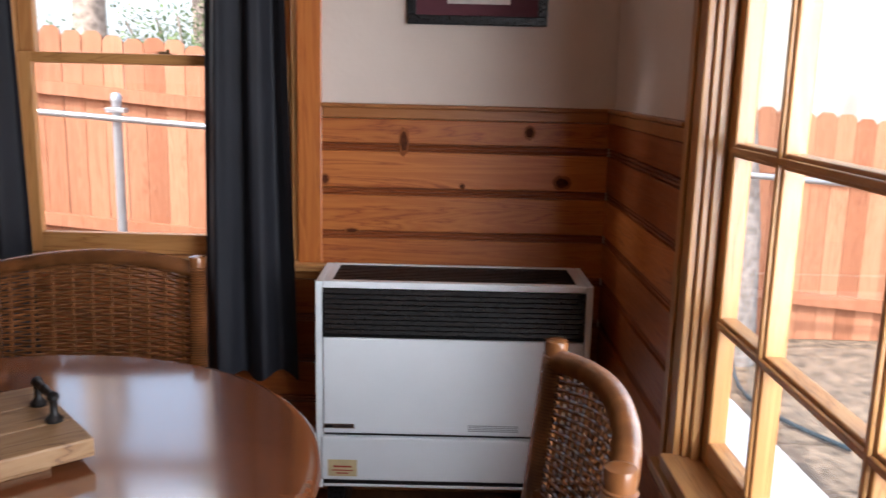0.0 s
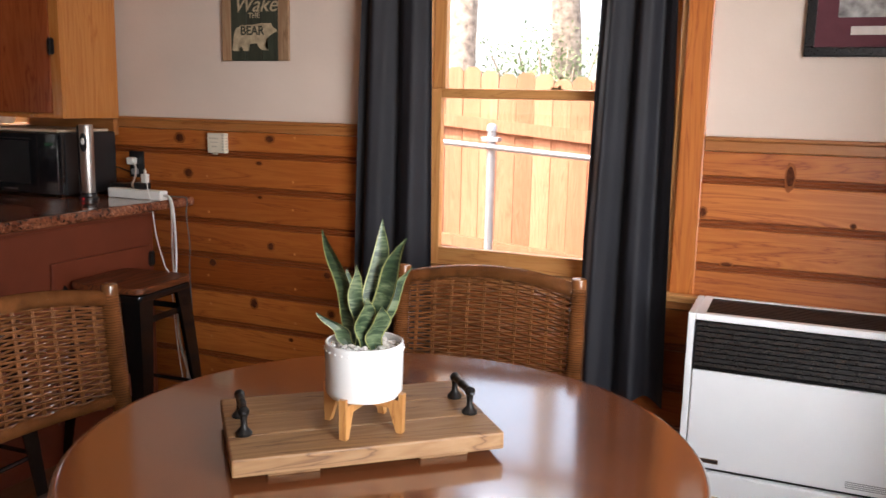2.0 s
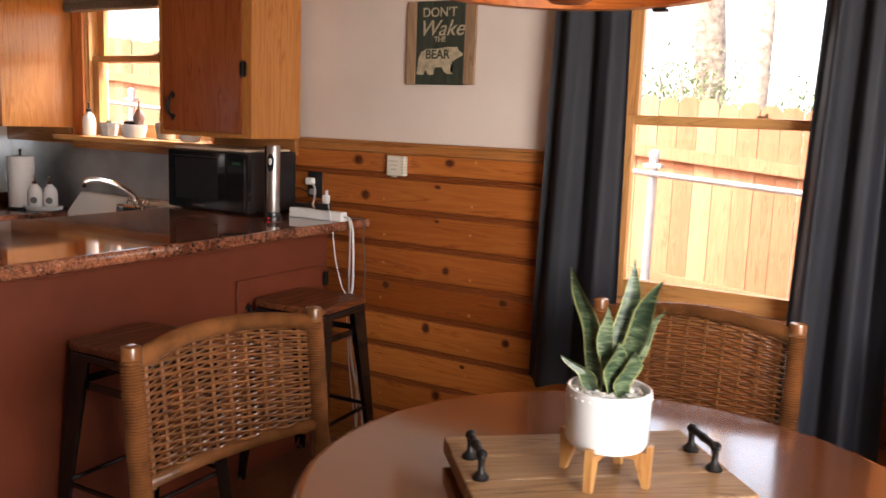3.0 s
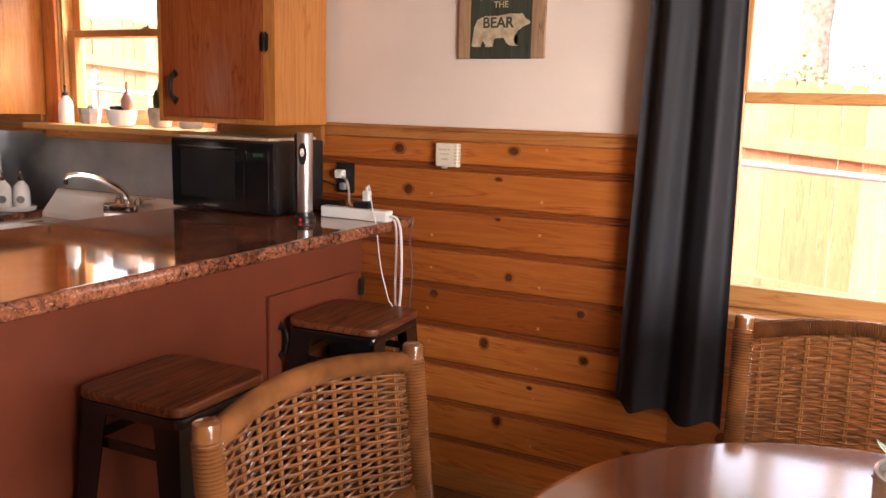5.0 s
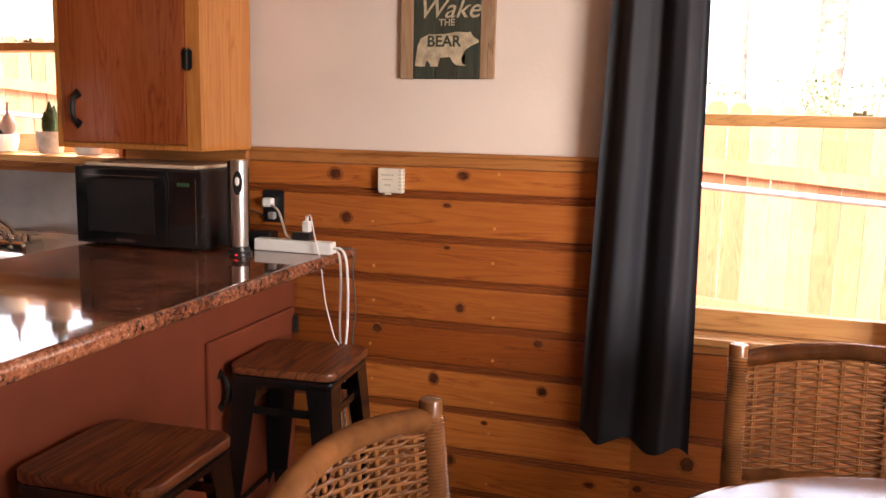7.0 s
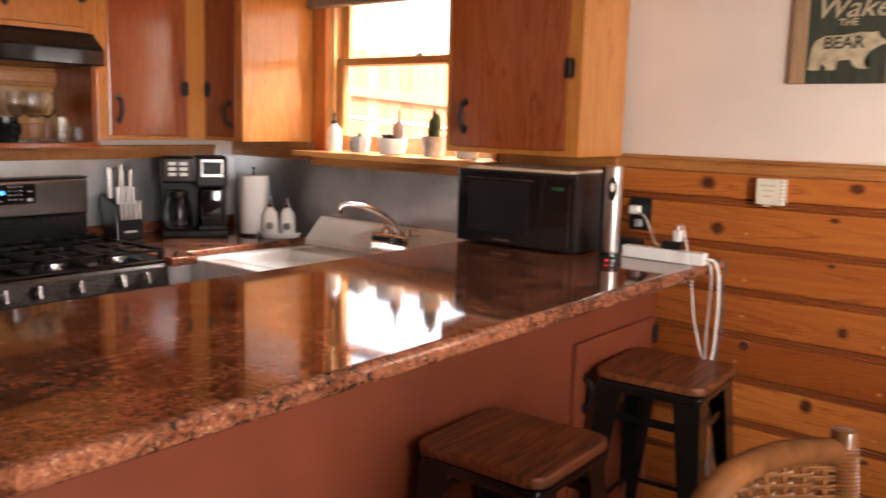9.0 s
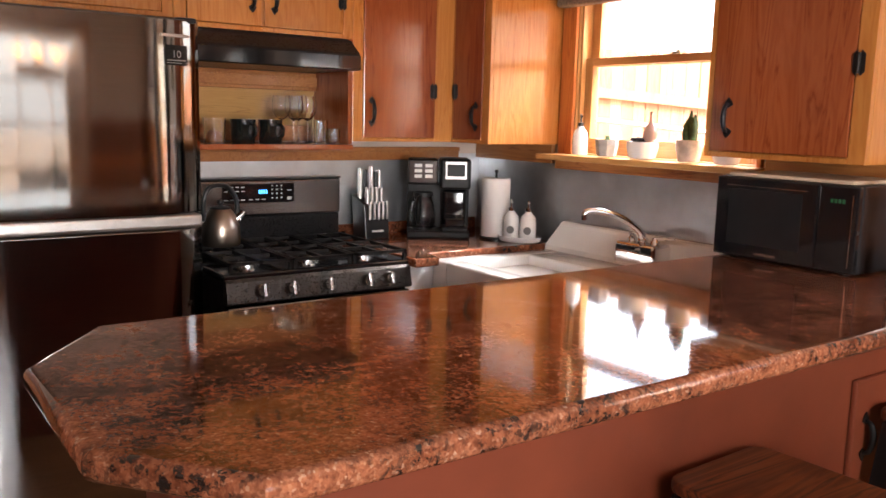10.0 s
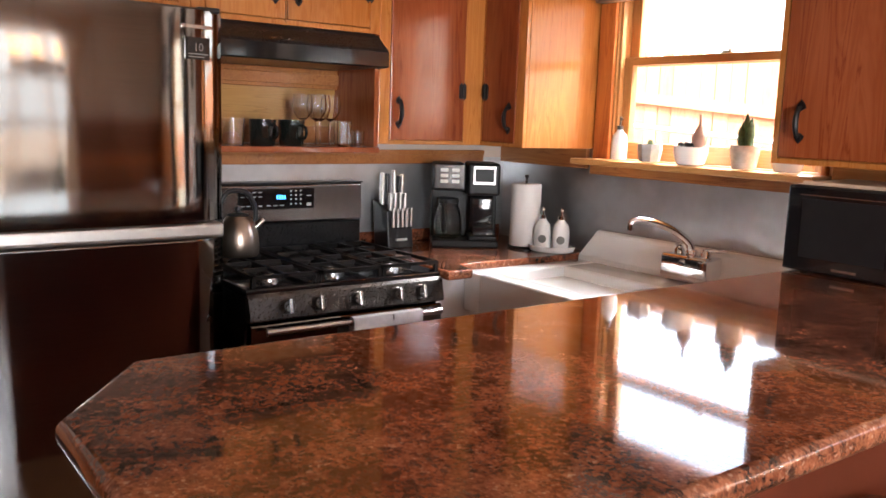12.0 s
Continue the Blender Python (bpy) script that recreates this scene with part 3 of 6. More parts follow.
# ---- curtains ----
def curtain(x_top, x_bot, z0, z1, seed, waves, drop, label):
    rnd = random.Random(seed)
    ph = [rnd.uniform(0, 6.28) for _ in range(4)]
    ob = thing("curtain", ((x_bot[0] + x_bot[1]) / 2, NORTH - 0.09, z0), label, "curtain", "window curtains")
    nu, nv = 90, 26
    bm = bmesh.new()
    grids = []
    for side in (0.0, 0.004):
        g = []
        for j in range(nv + 1):
            v = j / nv
            row = []
            for i in range(nu + 1):
                u = i / nu
                uu = u + 0.025 * math.sin(5 * v + ph[2]) * math.sin(math.pi * u)
                w = v ** 0.8
                x = (x_top[0] + (x_top[1] - x_top[0]) * uu) * (1 - w) + (x_bot[0] + (x_bot[1] - x_bot[0]) * uu) * w
                amp = 0.020 + 0.014 * v
                y = NORTH - 0.112 + amp * math.sin(2 * math.pi * waves * uu + ph[0] + 0.5 * math.sin(3 * v + ph[1])) + 0.005 * math.sin(2 * math.pi * waves * 2.3 * uu + ph[3] + 2.2 * v)
                z = z1 + (z0 - z1) * v + v * (drop * (u - 0.5) + 0.012 * math.sin(2 * math.pi * waves * uu + ph[0] + 1.2))
                row.append(bm.verts.new((x, y + side, z)))
            g.append(row)
        grids.append(g)
    for g in grids:
        for j in range(nv):
            for i in range(nu):
                bm.faces.new((g[j][i], g[j][i + 1], g[j + 1][i + 1], g[j + 1][i]))
    a, b = grids
    for j in range(nv):
        for i in (0, nu):
            bm.faces.new((a[j][i], a[j + 1][i], b[j + 1][i], b[j][i]))
    for i in range(nu):
        for j in (0, nv):
            bm.faces.new((a[j][i], a[j][i + 1], b[j][i + 1], b[j][i]))
    part("cloth", bm, cloth, ob, smooth=True)


curtain((-1.66, -1.40), (-1.715, -1.37), 0.485, 2.2, 3, 2.1, -0.03, "long black pleated curtain hanging beside the window")
curtain((-0.755, -0.53), (-0.80, -0.475), 0.455, 2.2, 8, 2.4, 0.02, "black pleated curtain drawn aside next to the heater")
rod = thing("curtain_rod", (-1.07, NORTH - 0.08, 2.2), "thin black metal curtain rod over the window", "curtain rod")
part("rod", tube([(-1.85, NORTH - 0.085, 2.205), (-0.3, NORTH - 0.085, 2.205)], 0.009), black_iron, rod)
for bx in (-1.8, -0.35):
    part("bracket", B((bx - 0.008, bx + 0.008, NORTH - 0.095, NORTH, 2.19, 2.2)), black_iron, rod)


# ---- heater ----
def heater():
    ob = thing("gas_heater", (0.04, 2.68, 0), "white enamel gas wall heater with black louvred grille", "heater")
    x0, x1, y0, y1, z0, z1 = -0.392, 0.478, 2.55, NORTH - 0.03, 0.15, 0.845
    for box in ((x0, x0 + 0.022, y0, y1, z0, z1), (x1 - 0.022, x1, y0, y1, z0, z1), (x0 + 0.0225, x1 - 0.0225, y1 - 0.02, y1, z0, z1), (x0 + 0.0225, x1 - 0.0225, y0, y0 + 0.03, z1 - 0.022, z1), (x0 + 0.0225, x1 - 0.0225, y0, y0 + 0.06, 0.155, 0.165)):
        part("casing_panel", B(box, bevel=0.004), enamel, ob)
    for a in (x0 + 0.022, x1 - 0.05):
        part("top_frame", B((a, a + 0.028, y0 + 0.03, y1 - 0.02, z1 - 0.02, z1 - 0.002)), enamel, ob)
    part("front_panel", B((x0 + 0.024, x1 - 0.024, y0 - 0.004, y0 + 0.02, 0.343, 0.663), bevel=0.005), enamel, ob)
    part("lower_panel", B((x0 + 0.018, x1 - 0.018, y0 - 0.008, y0 + 0.02, 0.182, 0.331), bevel=0.006), enamel, ob)
    part("cavity", B((x0 + 0.024, x1 - 0.024, y0 + 0.03, y0 + 0.05, 0.16, 0.82), (x0 + 0.05, x1 - 0.05, y0 + 0.05, y1 - 0.025, 0.78, 0.79)), black_plastic, ob)
    part("base_strip", B((x0 + 0.024, x1 - 0.024, y0 + 0.002, y0 + 0.02, 0.166, 0.181)), black_plastic, ob)
    part("grille_frame", B((x0 + 0.024, x0 + 0.03, y0 - 0.003, y0 + 0.02, 0.666, 0.821), (x1 - 0.03, x1 - 0.024, y0 - 0.003, y0 + 0.02, 0.666, 0.821), (x0 + 0.03, x1 - 0.03, y0 - 0.003, y0 + 0.02, 0.666, 0.671)), black_metal, ob)
    for k in range(9):
        z = 0.677 + k * 0.0163
        bm = bmesh.new()
        q = [(y0 - 0.004, z), (y0 + 0.002, z + 0.011), (y0 + 0.026, z + 0.013), (y0 + 0.024, z + 0.008), (y0 + 0.004, z - 0.001)]
        a = [bm.verts.new((x0 + 0.03, yy, zz)) for yy, zz in q]
        b = [bm.verts.new((x1 - 0.03, yy, zz)) for yy, zz in q]
        for i in range(5):
            bm.faces.new((a[i], a[(i + 1) % 5], b[(i + 1) % 5], b[i]))
        bm.faces.new(a), bm.faces.new(b)
        part("louvre", bm, black_metal, ob)
    for k in range(11):
        y = y0 + 0.04 + k * 0.0215
        part("top_slat", B((x0 + 0.05, x1 - 0.05, y, y + 0.012, z1 - 0.014, z1 - 0.004)), matte_black, ob)
    part("badge", B((-0.365, -0.268, y0 - 0.008, y0 - 0.004, 0.362, 0.377), bevel=0.001), bright_steel, ob, "small metal maker's badge")
    part("badge_mark", B((-0.36, -0.335, y0 - 0.0095, y0 - 0.008, 0.365, 0.374), (-0.33, -0.272, y0 - 0.0095, y0 - 0.008, 0.368, 0.371)), black_plastic, ob)
    part("sticker", B((-0.352, -0.258, y0 - 0.0095, y0 - 0.0085, 0.197, 0.254)), plain("cream_label", (0.62, 0.50, 0.27), 0.6), ob, "cream warning sticker")
    part("sticker_print", B((-0.335, -0.275, y0 - 0.0105, y0 - 0.0096, 0.228, 0.234), (-0.34, -0.27, y0 - 0.0105, y0 - 0.0096, 0.216, 0.220), (-0.325, -0.285, y0 - 0.0105, y0 - 0.0096, 0.206, 0.210)), plain("red_ink", (0.4, 0.06, 0.03), 0.6), ob)
    part("vent_print", B(*[(0.098, 0.26, y0 - 0.0055, y0 - 0.0042, 0.359 + k * 0.006, 0.362 + k * 0.006) for k in range(4)]), plain("grey_ink", (0.35, 0.36, 0.37), 0.6), ob)
    for a in (x0 + 0.03, x1 - 0.09):
        part("foot", B((a, a + 0.06, y0 + 0.05, y1 - 0.03, 0, z0)), black_metal, ob)


heater()


# ---- table and chairs ----
def table():
    c = (-0.86, 1.38)
    ob = thing("dining_table", (*c, 0), "round polished reddish-brown wooden dining table", "table")
    part("tabletop", lathe([(0.60, 0.735), (0.64, 0.738), (0.652, 0.748), (0.65, 0.76), (0.642, 0.768), (0.636, 0.7695), (0.63, 0.77), (0.627, 0.77), (0.58, 0.77)], (*c, 0), 96), table_wood, ob, smooth=True)
    part("pedestal", lathe([(0.09, 0.06), (0.07, 0.2), (0.05, 0.35), (0.075, 0.5), (0.06, 0.6), (0.12, 0.735)], (*c, 0)), table_wood, ob, smooth=True)
    for k in range(4):
        a = math.pi / 4 + k * math.pi / 2
        p = [(c[0] + r * math.cos(a), c[1] + r * math.sin(a), z) for r, z in ((0.05, 0.22), (0.2, 0.17), (0.32, 0.06), (0.38, 0.03))]
        part("leg", tube(smooth_path(p, 5), 0.03), table_wood, ob, smooth=True)


table()


def back_point(u, z):
    """A point of the chair's back: u from -1 to 1 across, at height z."""
    lean = -0.10 * (0.955 - z)
    return Vector((0.285 * u, lean + 0.055 * (1 - u * u), z))


def wrapped(points, r, turns, steps=10):
    """A cane-bound bar: a tube with fine rings."""
    pts = [Vector(p) for p in points]
    n = turns * 4
    lens = [0.0]
    for a, b in zip(pts, pts[1:]):
        lens.append(lens[-1] + (b - a).length)
    out = []
    for i in range(n + 1):
        d = lens[-1] * i / n
        k = next((j for j in range(len(lens) - 1) if lens[j + 1] >= d - 1e-9), len(lens) - 2)
        s = (d - lens[k]) / max(lens[k + 1] - lens[k], 1e-9)
        out.append(pts[k].lerp(pts[k + 1], s))
    shape = (0.76, 0.97, 1.05, 0.97)
    count = [0]

    def radius(_):
        count[0] += 1
        return r * shape[(count[0] - 1) % 4]
    return tube(out, radius, steps)


def rattan_chair():
    ob = new("rattan_chair")
    tagged(ob, "brown woven rattan dining chair with cane-bound posts", "chair", "chairs round the table")
    for s in (-1, 1):
        low, high = back_point(s, 0.0), back_point(s, 0.925)
        part("post", wrapped([low, back_point(s, 0.45), high], 0.0262, 130, 14), rattan, ob, smooth=True)
        cap = lathe([(0.0235, 0.0), (0.0240, 0.030), (0.0225, 0.036), (0.016, 0.039), (0.006, 0.040)], back_point(s, 0.918), 18)
        part("post_cap", cap, rattan, ob, "bare rounded post end", smooth=True)
    rail = [back_point(u / 10, 0.912 + 0.03 * (1 - (u / 10) ** 2)) for u in range(-10, 11)]
    part("top_rail", wrapped(rail, 0.0222, 105, 12), rattan, ob, smooth=True)
    rail = [back_point(u / 10, 0.628 - 0.012 * (1 - (u / 10) ** 2)) for u in range(-10, 11)]
    part("lower_rail", wrapped(rail, 0.017, 90), rattan, ob, smooth=True)
    us = [-0.84 + 1.68 * k / 9 for k in range(10)]
    for u in us:
        for du in (-0.009, 0.009):
            part("stake", tube([back_point(u + du, 0.615 + 0.33 * j / 5 - 0.012) for j in range(6)], 0.0034, 6), rattan, ob, smooth=True)
    rows = 33
    step = us[1] - us[0]
    for k in range(rows):
        z = 0.642 + k * (0.27 / (rows - 1))
        n = 84
        pts = []
        for i in range(n + 1):
            u = -1 + 2 * i / n
            w = math.cos(math.pi * (u - us[0]) / step) * (1 if k % 2 else -1)
            ends = min(1, (1 - abs(u)) / 0.1)
            p = back_point(u, z + 0.026 * (1 - u * u) * (k / rows) - 0.01 * (1 - u * u) * (1 - k / rows))
            p.y += 0.0072 * w * ends
            pts.append(p)
        part("strand", tube(pts, 0.0038, 6), rattan_weave, ob, smooth=True)
    seat = B((-0.27, 0.27, -0.53, -0.06, 0.40, 0.445), bevel=0.02, seg=3)
    part("seat", seat, rattan_weave, ob)
    part("cushion", B((-0.24, 0.24, -0.51, -0.08, 0.446, 0.475), bevel=0.014, seg=3), plain("brown_cushion", (0.07, 0.04, 0.028), 0.9, relief=0.3), ob, "thin dark brown seat pad")
    for s in (-1, 1):
        part("leg", wrapped([(0.245 * s, -0.49, 0.0), (0.245 * s, -0.49, 0.41)], 0.02, 60), rattan, ob, smooth=True)
        part("stretcher", wrapped([(0.26 * s, -0.09, 0.2), (0.245 * s, -0.49, 0.2)], 0.013, 50), rattan, ob, smooth=True)
    return ob


chair = rattan_chair()
chair.matrix_basis = pose(-0.983, 2.335, 0, 0, 0, 5.1)
copy_thing(chair, pose(-1.89, 1.35, 0, 0, 0, 84))
copy_thing(chair, pose(0.247, 1.348, 0, 0, 0, -88.7))


def tray():
    ob = new("serving_board")
    ob.matrix_basis = pose(-0.926, 1.363, 0.77, 0, 0, 40.8)
    tagged(ob, "thick old pine serving board with two iron handles", "tray")
    for a, b in ((-0.168, -0.0565), (-0.0555, 0.0555), (0.0565, 0.168)):
        part("board", B((-0.268, 0.268, a, b, 0.016, 0.052), bevel=0.004), tray_wood, ob)
    for s in (-1, 1):
        part("cleat", B((0.15 * s - 0.05, 0.15 * s + 0.05, -0.14, 0.14, 0.0, 0.0155), bevel=0.002), tray_wood, ob)
        x = 0.235 * s
        h = part("handle", tube([(x, -0.062 + 0.124 * k / 24, 0.100) for k in range(25)], lambda q: 0.0078 + 0.0046 * max(0.0, 1 - abs(abs(q - 0.5) - 0.40) / 0.07) + 0.002 * max(0.0, 1 - abs(q - 0.5) / 0.1) - (0.004 if q in (0.0, 1.0) else 0.0), 12), black_iron, ob, "dark cast-iron pull", smooth=True)
        for y in (-0.05, 0.05):
            part("foot_plate", lathe([(0.016, 0.0), (0.0165, 0.005), (0.011, 0.011), (0.0068, 0.017), (0.0064, 0.030), (0.009, 0.044)], (x, y, 0.0525), 16), black_iron, h, smooth=True)


tray()


def leaf_materials():
    m, t, b = nodes("snake_plant_leaf")
    v = coords(t, (6, 6, 26))
    n = add(t, "ShaderNodeTexNoise", Scale=3.0, Detail=4.0, Distortion=1.5)
    t.links.new(v, n.inputs["Vector"])
    t.links.new(ramp(t, n.outputs[0], [(0.38, (0.022, 0.042, 0.022)), (0.52, (0.06, 0.095, 0.045)), (0.66, (0.16, 0.20, 0.11))]), b.inputs["Base Color"])
    b.inputs["Roughness"].default_value = 0.4
    return m, plain("snake_plant_margin", (0.30, 0.31, 0.11), 0.45)


leaf_green, leaf_yellow = leaf_materials()


def snake_plant():
    c = Vector((-0.884, 1.318, 0.822))
    ob = thing("potted_snake_plant", c, "snake plant in a round white pot on a wooden stand", "plant")
    part("pot", lathe([(0.06, 0.069), (0.073, 0.071), (0.078, 0.080), (0.079, 0.155), (0.0792, 0.175), (0.0785, 0.179), (0.076, 0.180), (0.073, 0.178), (0.073, 0.165)], c, 40), porcelain, ob, smooth=True)
    dots = bmesh.new()
    for row, n in ((0.166, 30),):
        for k in range(n):
            a = 2 * math.pi * k / n
            bmesh.ops.create_icosphere(dots, subdivisions=1, radius=0.0032, matrix=pose(c.x + 0.0785 * math.cos(a), c.y + 0.0785 * math.sin(a), c.z + row))
    tagged(part("embossed_dots", dots, porcelain, ob, "row of small raised dots", smooth=True), kind="stuff")
    st = part("stand", B((c.x - 0.078, c.x + 0.078, c.y - 0.006, c.y + 0.006, c.z + 0.049, c.z + 0.068), (c.x - 0.006, c.x + 0.006, c.y - 0.078, c.y + 0.078, c.z + 0.048, c.z + 0.067), bevel=0.002), sash_z, ob, "pale wooden cross stand")
    for k in range(4):
        a = k * math.pi / 2
        out = [(0.052, 0.068), (0.081, 0.068), (0.081, 0.082), (0.090, 0.082), (0.088, 0.0), (0.076, 0.0), (0.064, 0.036)]
        bm = bmesh.new()
        d, n = Vector((math.cos(a), math.sin(a), 0)), Vector((-math.sin(a), math.cos(a), 0)) * 0.0075
        f = [bm.verts.new(c + d * r + n + Vector((0, 0, z))) for r, z in out]
        g = [bm.verts.new(c + d * r - n + Vector((0, 0, z))) for r, z in out]
        for i in range(len(out)):
            bm.faces.new((f[i], f[(i + 1) % len(out)], g[(i + 1) % len(out)], g[i]))
        bm.faces.new(f[::-1]), bm.faces.new(g)
        part("stand_leg", bm, sash_z, st)
    rnd = random.Random(5)
    stones = bmesh.new()
    for k in range(150):
        r, a = 0.071 * math.sqrt(rnd.random()), rnd.uniform(0, 6.28)
        bmesh.ops.create_icosphere(stones, subdivisions=1, radius=rnd.uniform(0.004, 0.0075), matrix=pose(c.x + r * math.cos(a), c.y + r * math.sin(a), c.z + 0.168 + rnd.uniform(-0.002, 0.005) - 0.09 * r * 0.3) @ Matrix.Diagonal((1, rnd.uniform(0.7, 1.2), 0.7, 1)))
    tagged(part("gravel", stones, plain("white_gravel", (0.72, 0.70, 0.66), 0.7), ob, "white gravel round the stems"), kind="stuff")
    right, fwd = Vector((0.94, 0.34, 0)), Vector((-0.34, 0.94, 0))
    for rr, up, ff, w, base in ((-0.082, 0.225, -0.01, 0.021, -0.018), (0.035, 0.245, 0.025, 0.020, 0.008), (0.085, 0.215, -0.015, 0.023, 0.016), (-0.018, 0.160, -0.03, 0.017, -0.006), (0.092, 0.150, 0.02, 0.016, 0.02), (-0.090, 0.060, -0.02, 0.018, -0.025),
                                (0.045, 0.085, -0.045, 0.022, 0.02), (-0.045, 0.14, 0.03, 0.02, -0.012), (0.01, 0.10, -0.05, 0.021, 0.0)):
        top = right * rr + fwd * ff + Vector((0, 0, 0.178 + up))
        bot = right * base + fwd * ff * 0.3 + Vector((0, 0, 0.165))
        n = 14
        body, edge = bmesh.new(), bmesh.new()
        rows = []
        flat = (right * rnd.uniform(0.75, 1) + fwd * rnd.uniform(-0.6, 0.6)).normalized()
        for i in range(n + 1):
            s = i / n
            p = bot.lerp(top, s) + (right * rr * 0.5 + fwd * ff * 0.4) * (s * s - s) + flat * 0.005 * math.sin(9 * s + rr * 40)
            half = w * (0.55 + 0.9 * s * (1 - s) * 1.6) * (1 if s < 0.7 else max(0.02, 1 - ((s - 0.7) / 0.3) ** 1.6))
            nrm = flat.cross(top - bot).normalized()
            cup = nrm * half * 0.35
            rows.append([c + p - flat * half + cup, c + p - flat * half * 0.87 + cup * 0.85, c + p, c + p + flat * half * 0.87 + cup * 0.85, c + p + flat * half + cup, nrm * 0.0012])
        def strip(bm, cols):
            for off in (1, -1):
                g = [[bm.verts.new(r[k] + r[5] * off) for k in cols] for r in rows]
                for a, b in zip(g, g[1:]):
                    for k in range(len(cols) - 1):
                        bm.faces.new((a[k], a[k + 1], b[k + 1], b[k]))
        strip(body, (1, 2, 3))
        strip(edge, (0, 1))
        strip(edge, (3, 4))
        lf = part("leaf", body, leaf_green, ob, smooth=True)
        part("leaf_margin", edge, leaf_yellow, lf, "pale yellow leaf edge", smooth=True)


snake_plant()


# ---- bar with stools ----
def iron_pull(at, turn, parent, length=0.12):
    """A black wrought pull with spade ends; it stands off towards -y before the turn."""
    m = pose(*at, 0, 0, turn)
    bm = tube(smooth_path([(0, -0.004, -length * 0.36), (0, -0.02, -length * 0.28), (0, -0.028, 0), (0, -0.02, length * 0.28), (0, -0.004, length * 0.36)], 5), lambda q: 0.0055 + 0.0035 * math.sin(math.pi * q) ** 2, 10)
    for s in (-1, 1):
        q = [(0, s * length * 0.26), (0.016, s * length * 0.34), (0.012, s * length * 0.42), (0, s * length * 0.53), (-0.012, s * length * 0.42), (-0.016, s * length * 0.34)]
        a = [bm.verts.new((x, -0.001, z)) for x, z in q]
        b = [bm.verts.new((x, -0.005, z)) for x, z in q]
        for i in range(6):
            bm.faces.new((a[i], a[(i + 1) % 6], b[(i + 1) % 6], b[i]))
        bm.faces.new(a), bm.faces.new(b)
    bm.transform(m)
    return part("handle", bm, black_iron, parent, "black wrought-iron pull")


def iron_hinge(at, turn, parent):
    bm = B((-0.019, -0.005, -0.005, -0.001, -0.037, 0.037), (0.005, 0.019, -0.005, -0.001, -0.037, 0.037), bevel=0.0015)
    for v in bm.verts:
        if abs(v.co.x) > 0.012:
            v.co.z *= 0.72
    lathe([(0.005, -0.03), (0.0055, -0.026), (0.0055, 0.026), (0.005, 0.03)], (0, -0.006, 0), 10, bm)
    bm.transform(pose(*at, 0, 0, turn))
    return part("hinge", bm, black_iron, parent, "black iron hinge")


def bar():
    ob = thing("breakfast_bar", (-3.0, 1.6, 0), "red-brown painted breakfast bar base with a panel door", "bar")
    part("body", B((-3.34, -2.765, 0.57, NORTH - 0.035, 0.0, 1.005), bevel=0.003), red_paint, ob)
    part("cleat", B((-2.764, -2.745, 0.60, NORTH - 0.04, 0.955, 1.005), bevel=0.003), red_paint, ob)
    d = part("door", B((-2.764, -2.748, 2.245, 2.79, 0.16, 0.822), bevel=0.005), red_paint, ob)
    iron_pull((-2.748, 2.30, 0.66), 90, d, 0.13)
    iron_hinge((-2.747, 2.79, 0.76), 90, d)
    top = thing("granite_countertop", (-3.0, 1.6, 1.006), "polished red-brown speckled granite bar top with clipped corners", "countertop")
    out = [(-2.53, NORTH - 0.034), (-3.40, NORTH - 0.034), (-3.40, 0.495), (-3.16, 0.325), (-2.73, 0.325), (-2.53, 0.486)]
    part("slab", prism(out[::-1], 1.006, 1.05, 0.017, 4), granite, top, smooth=True)


bar()


stool_paint = plain("gloss_black_paint", (0.006, 0.006, 0.006), 0.2, vary=0.2, relief=0.0, coat=0.3)


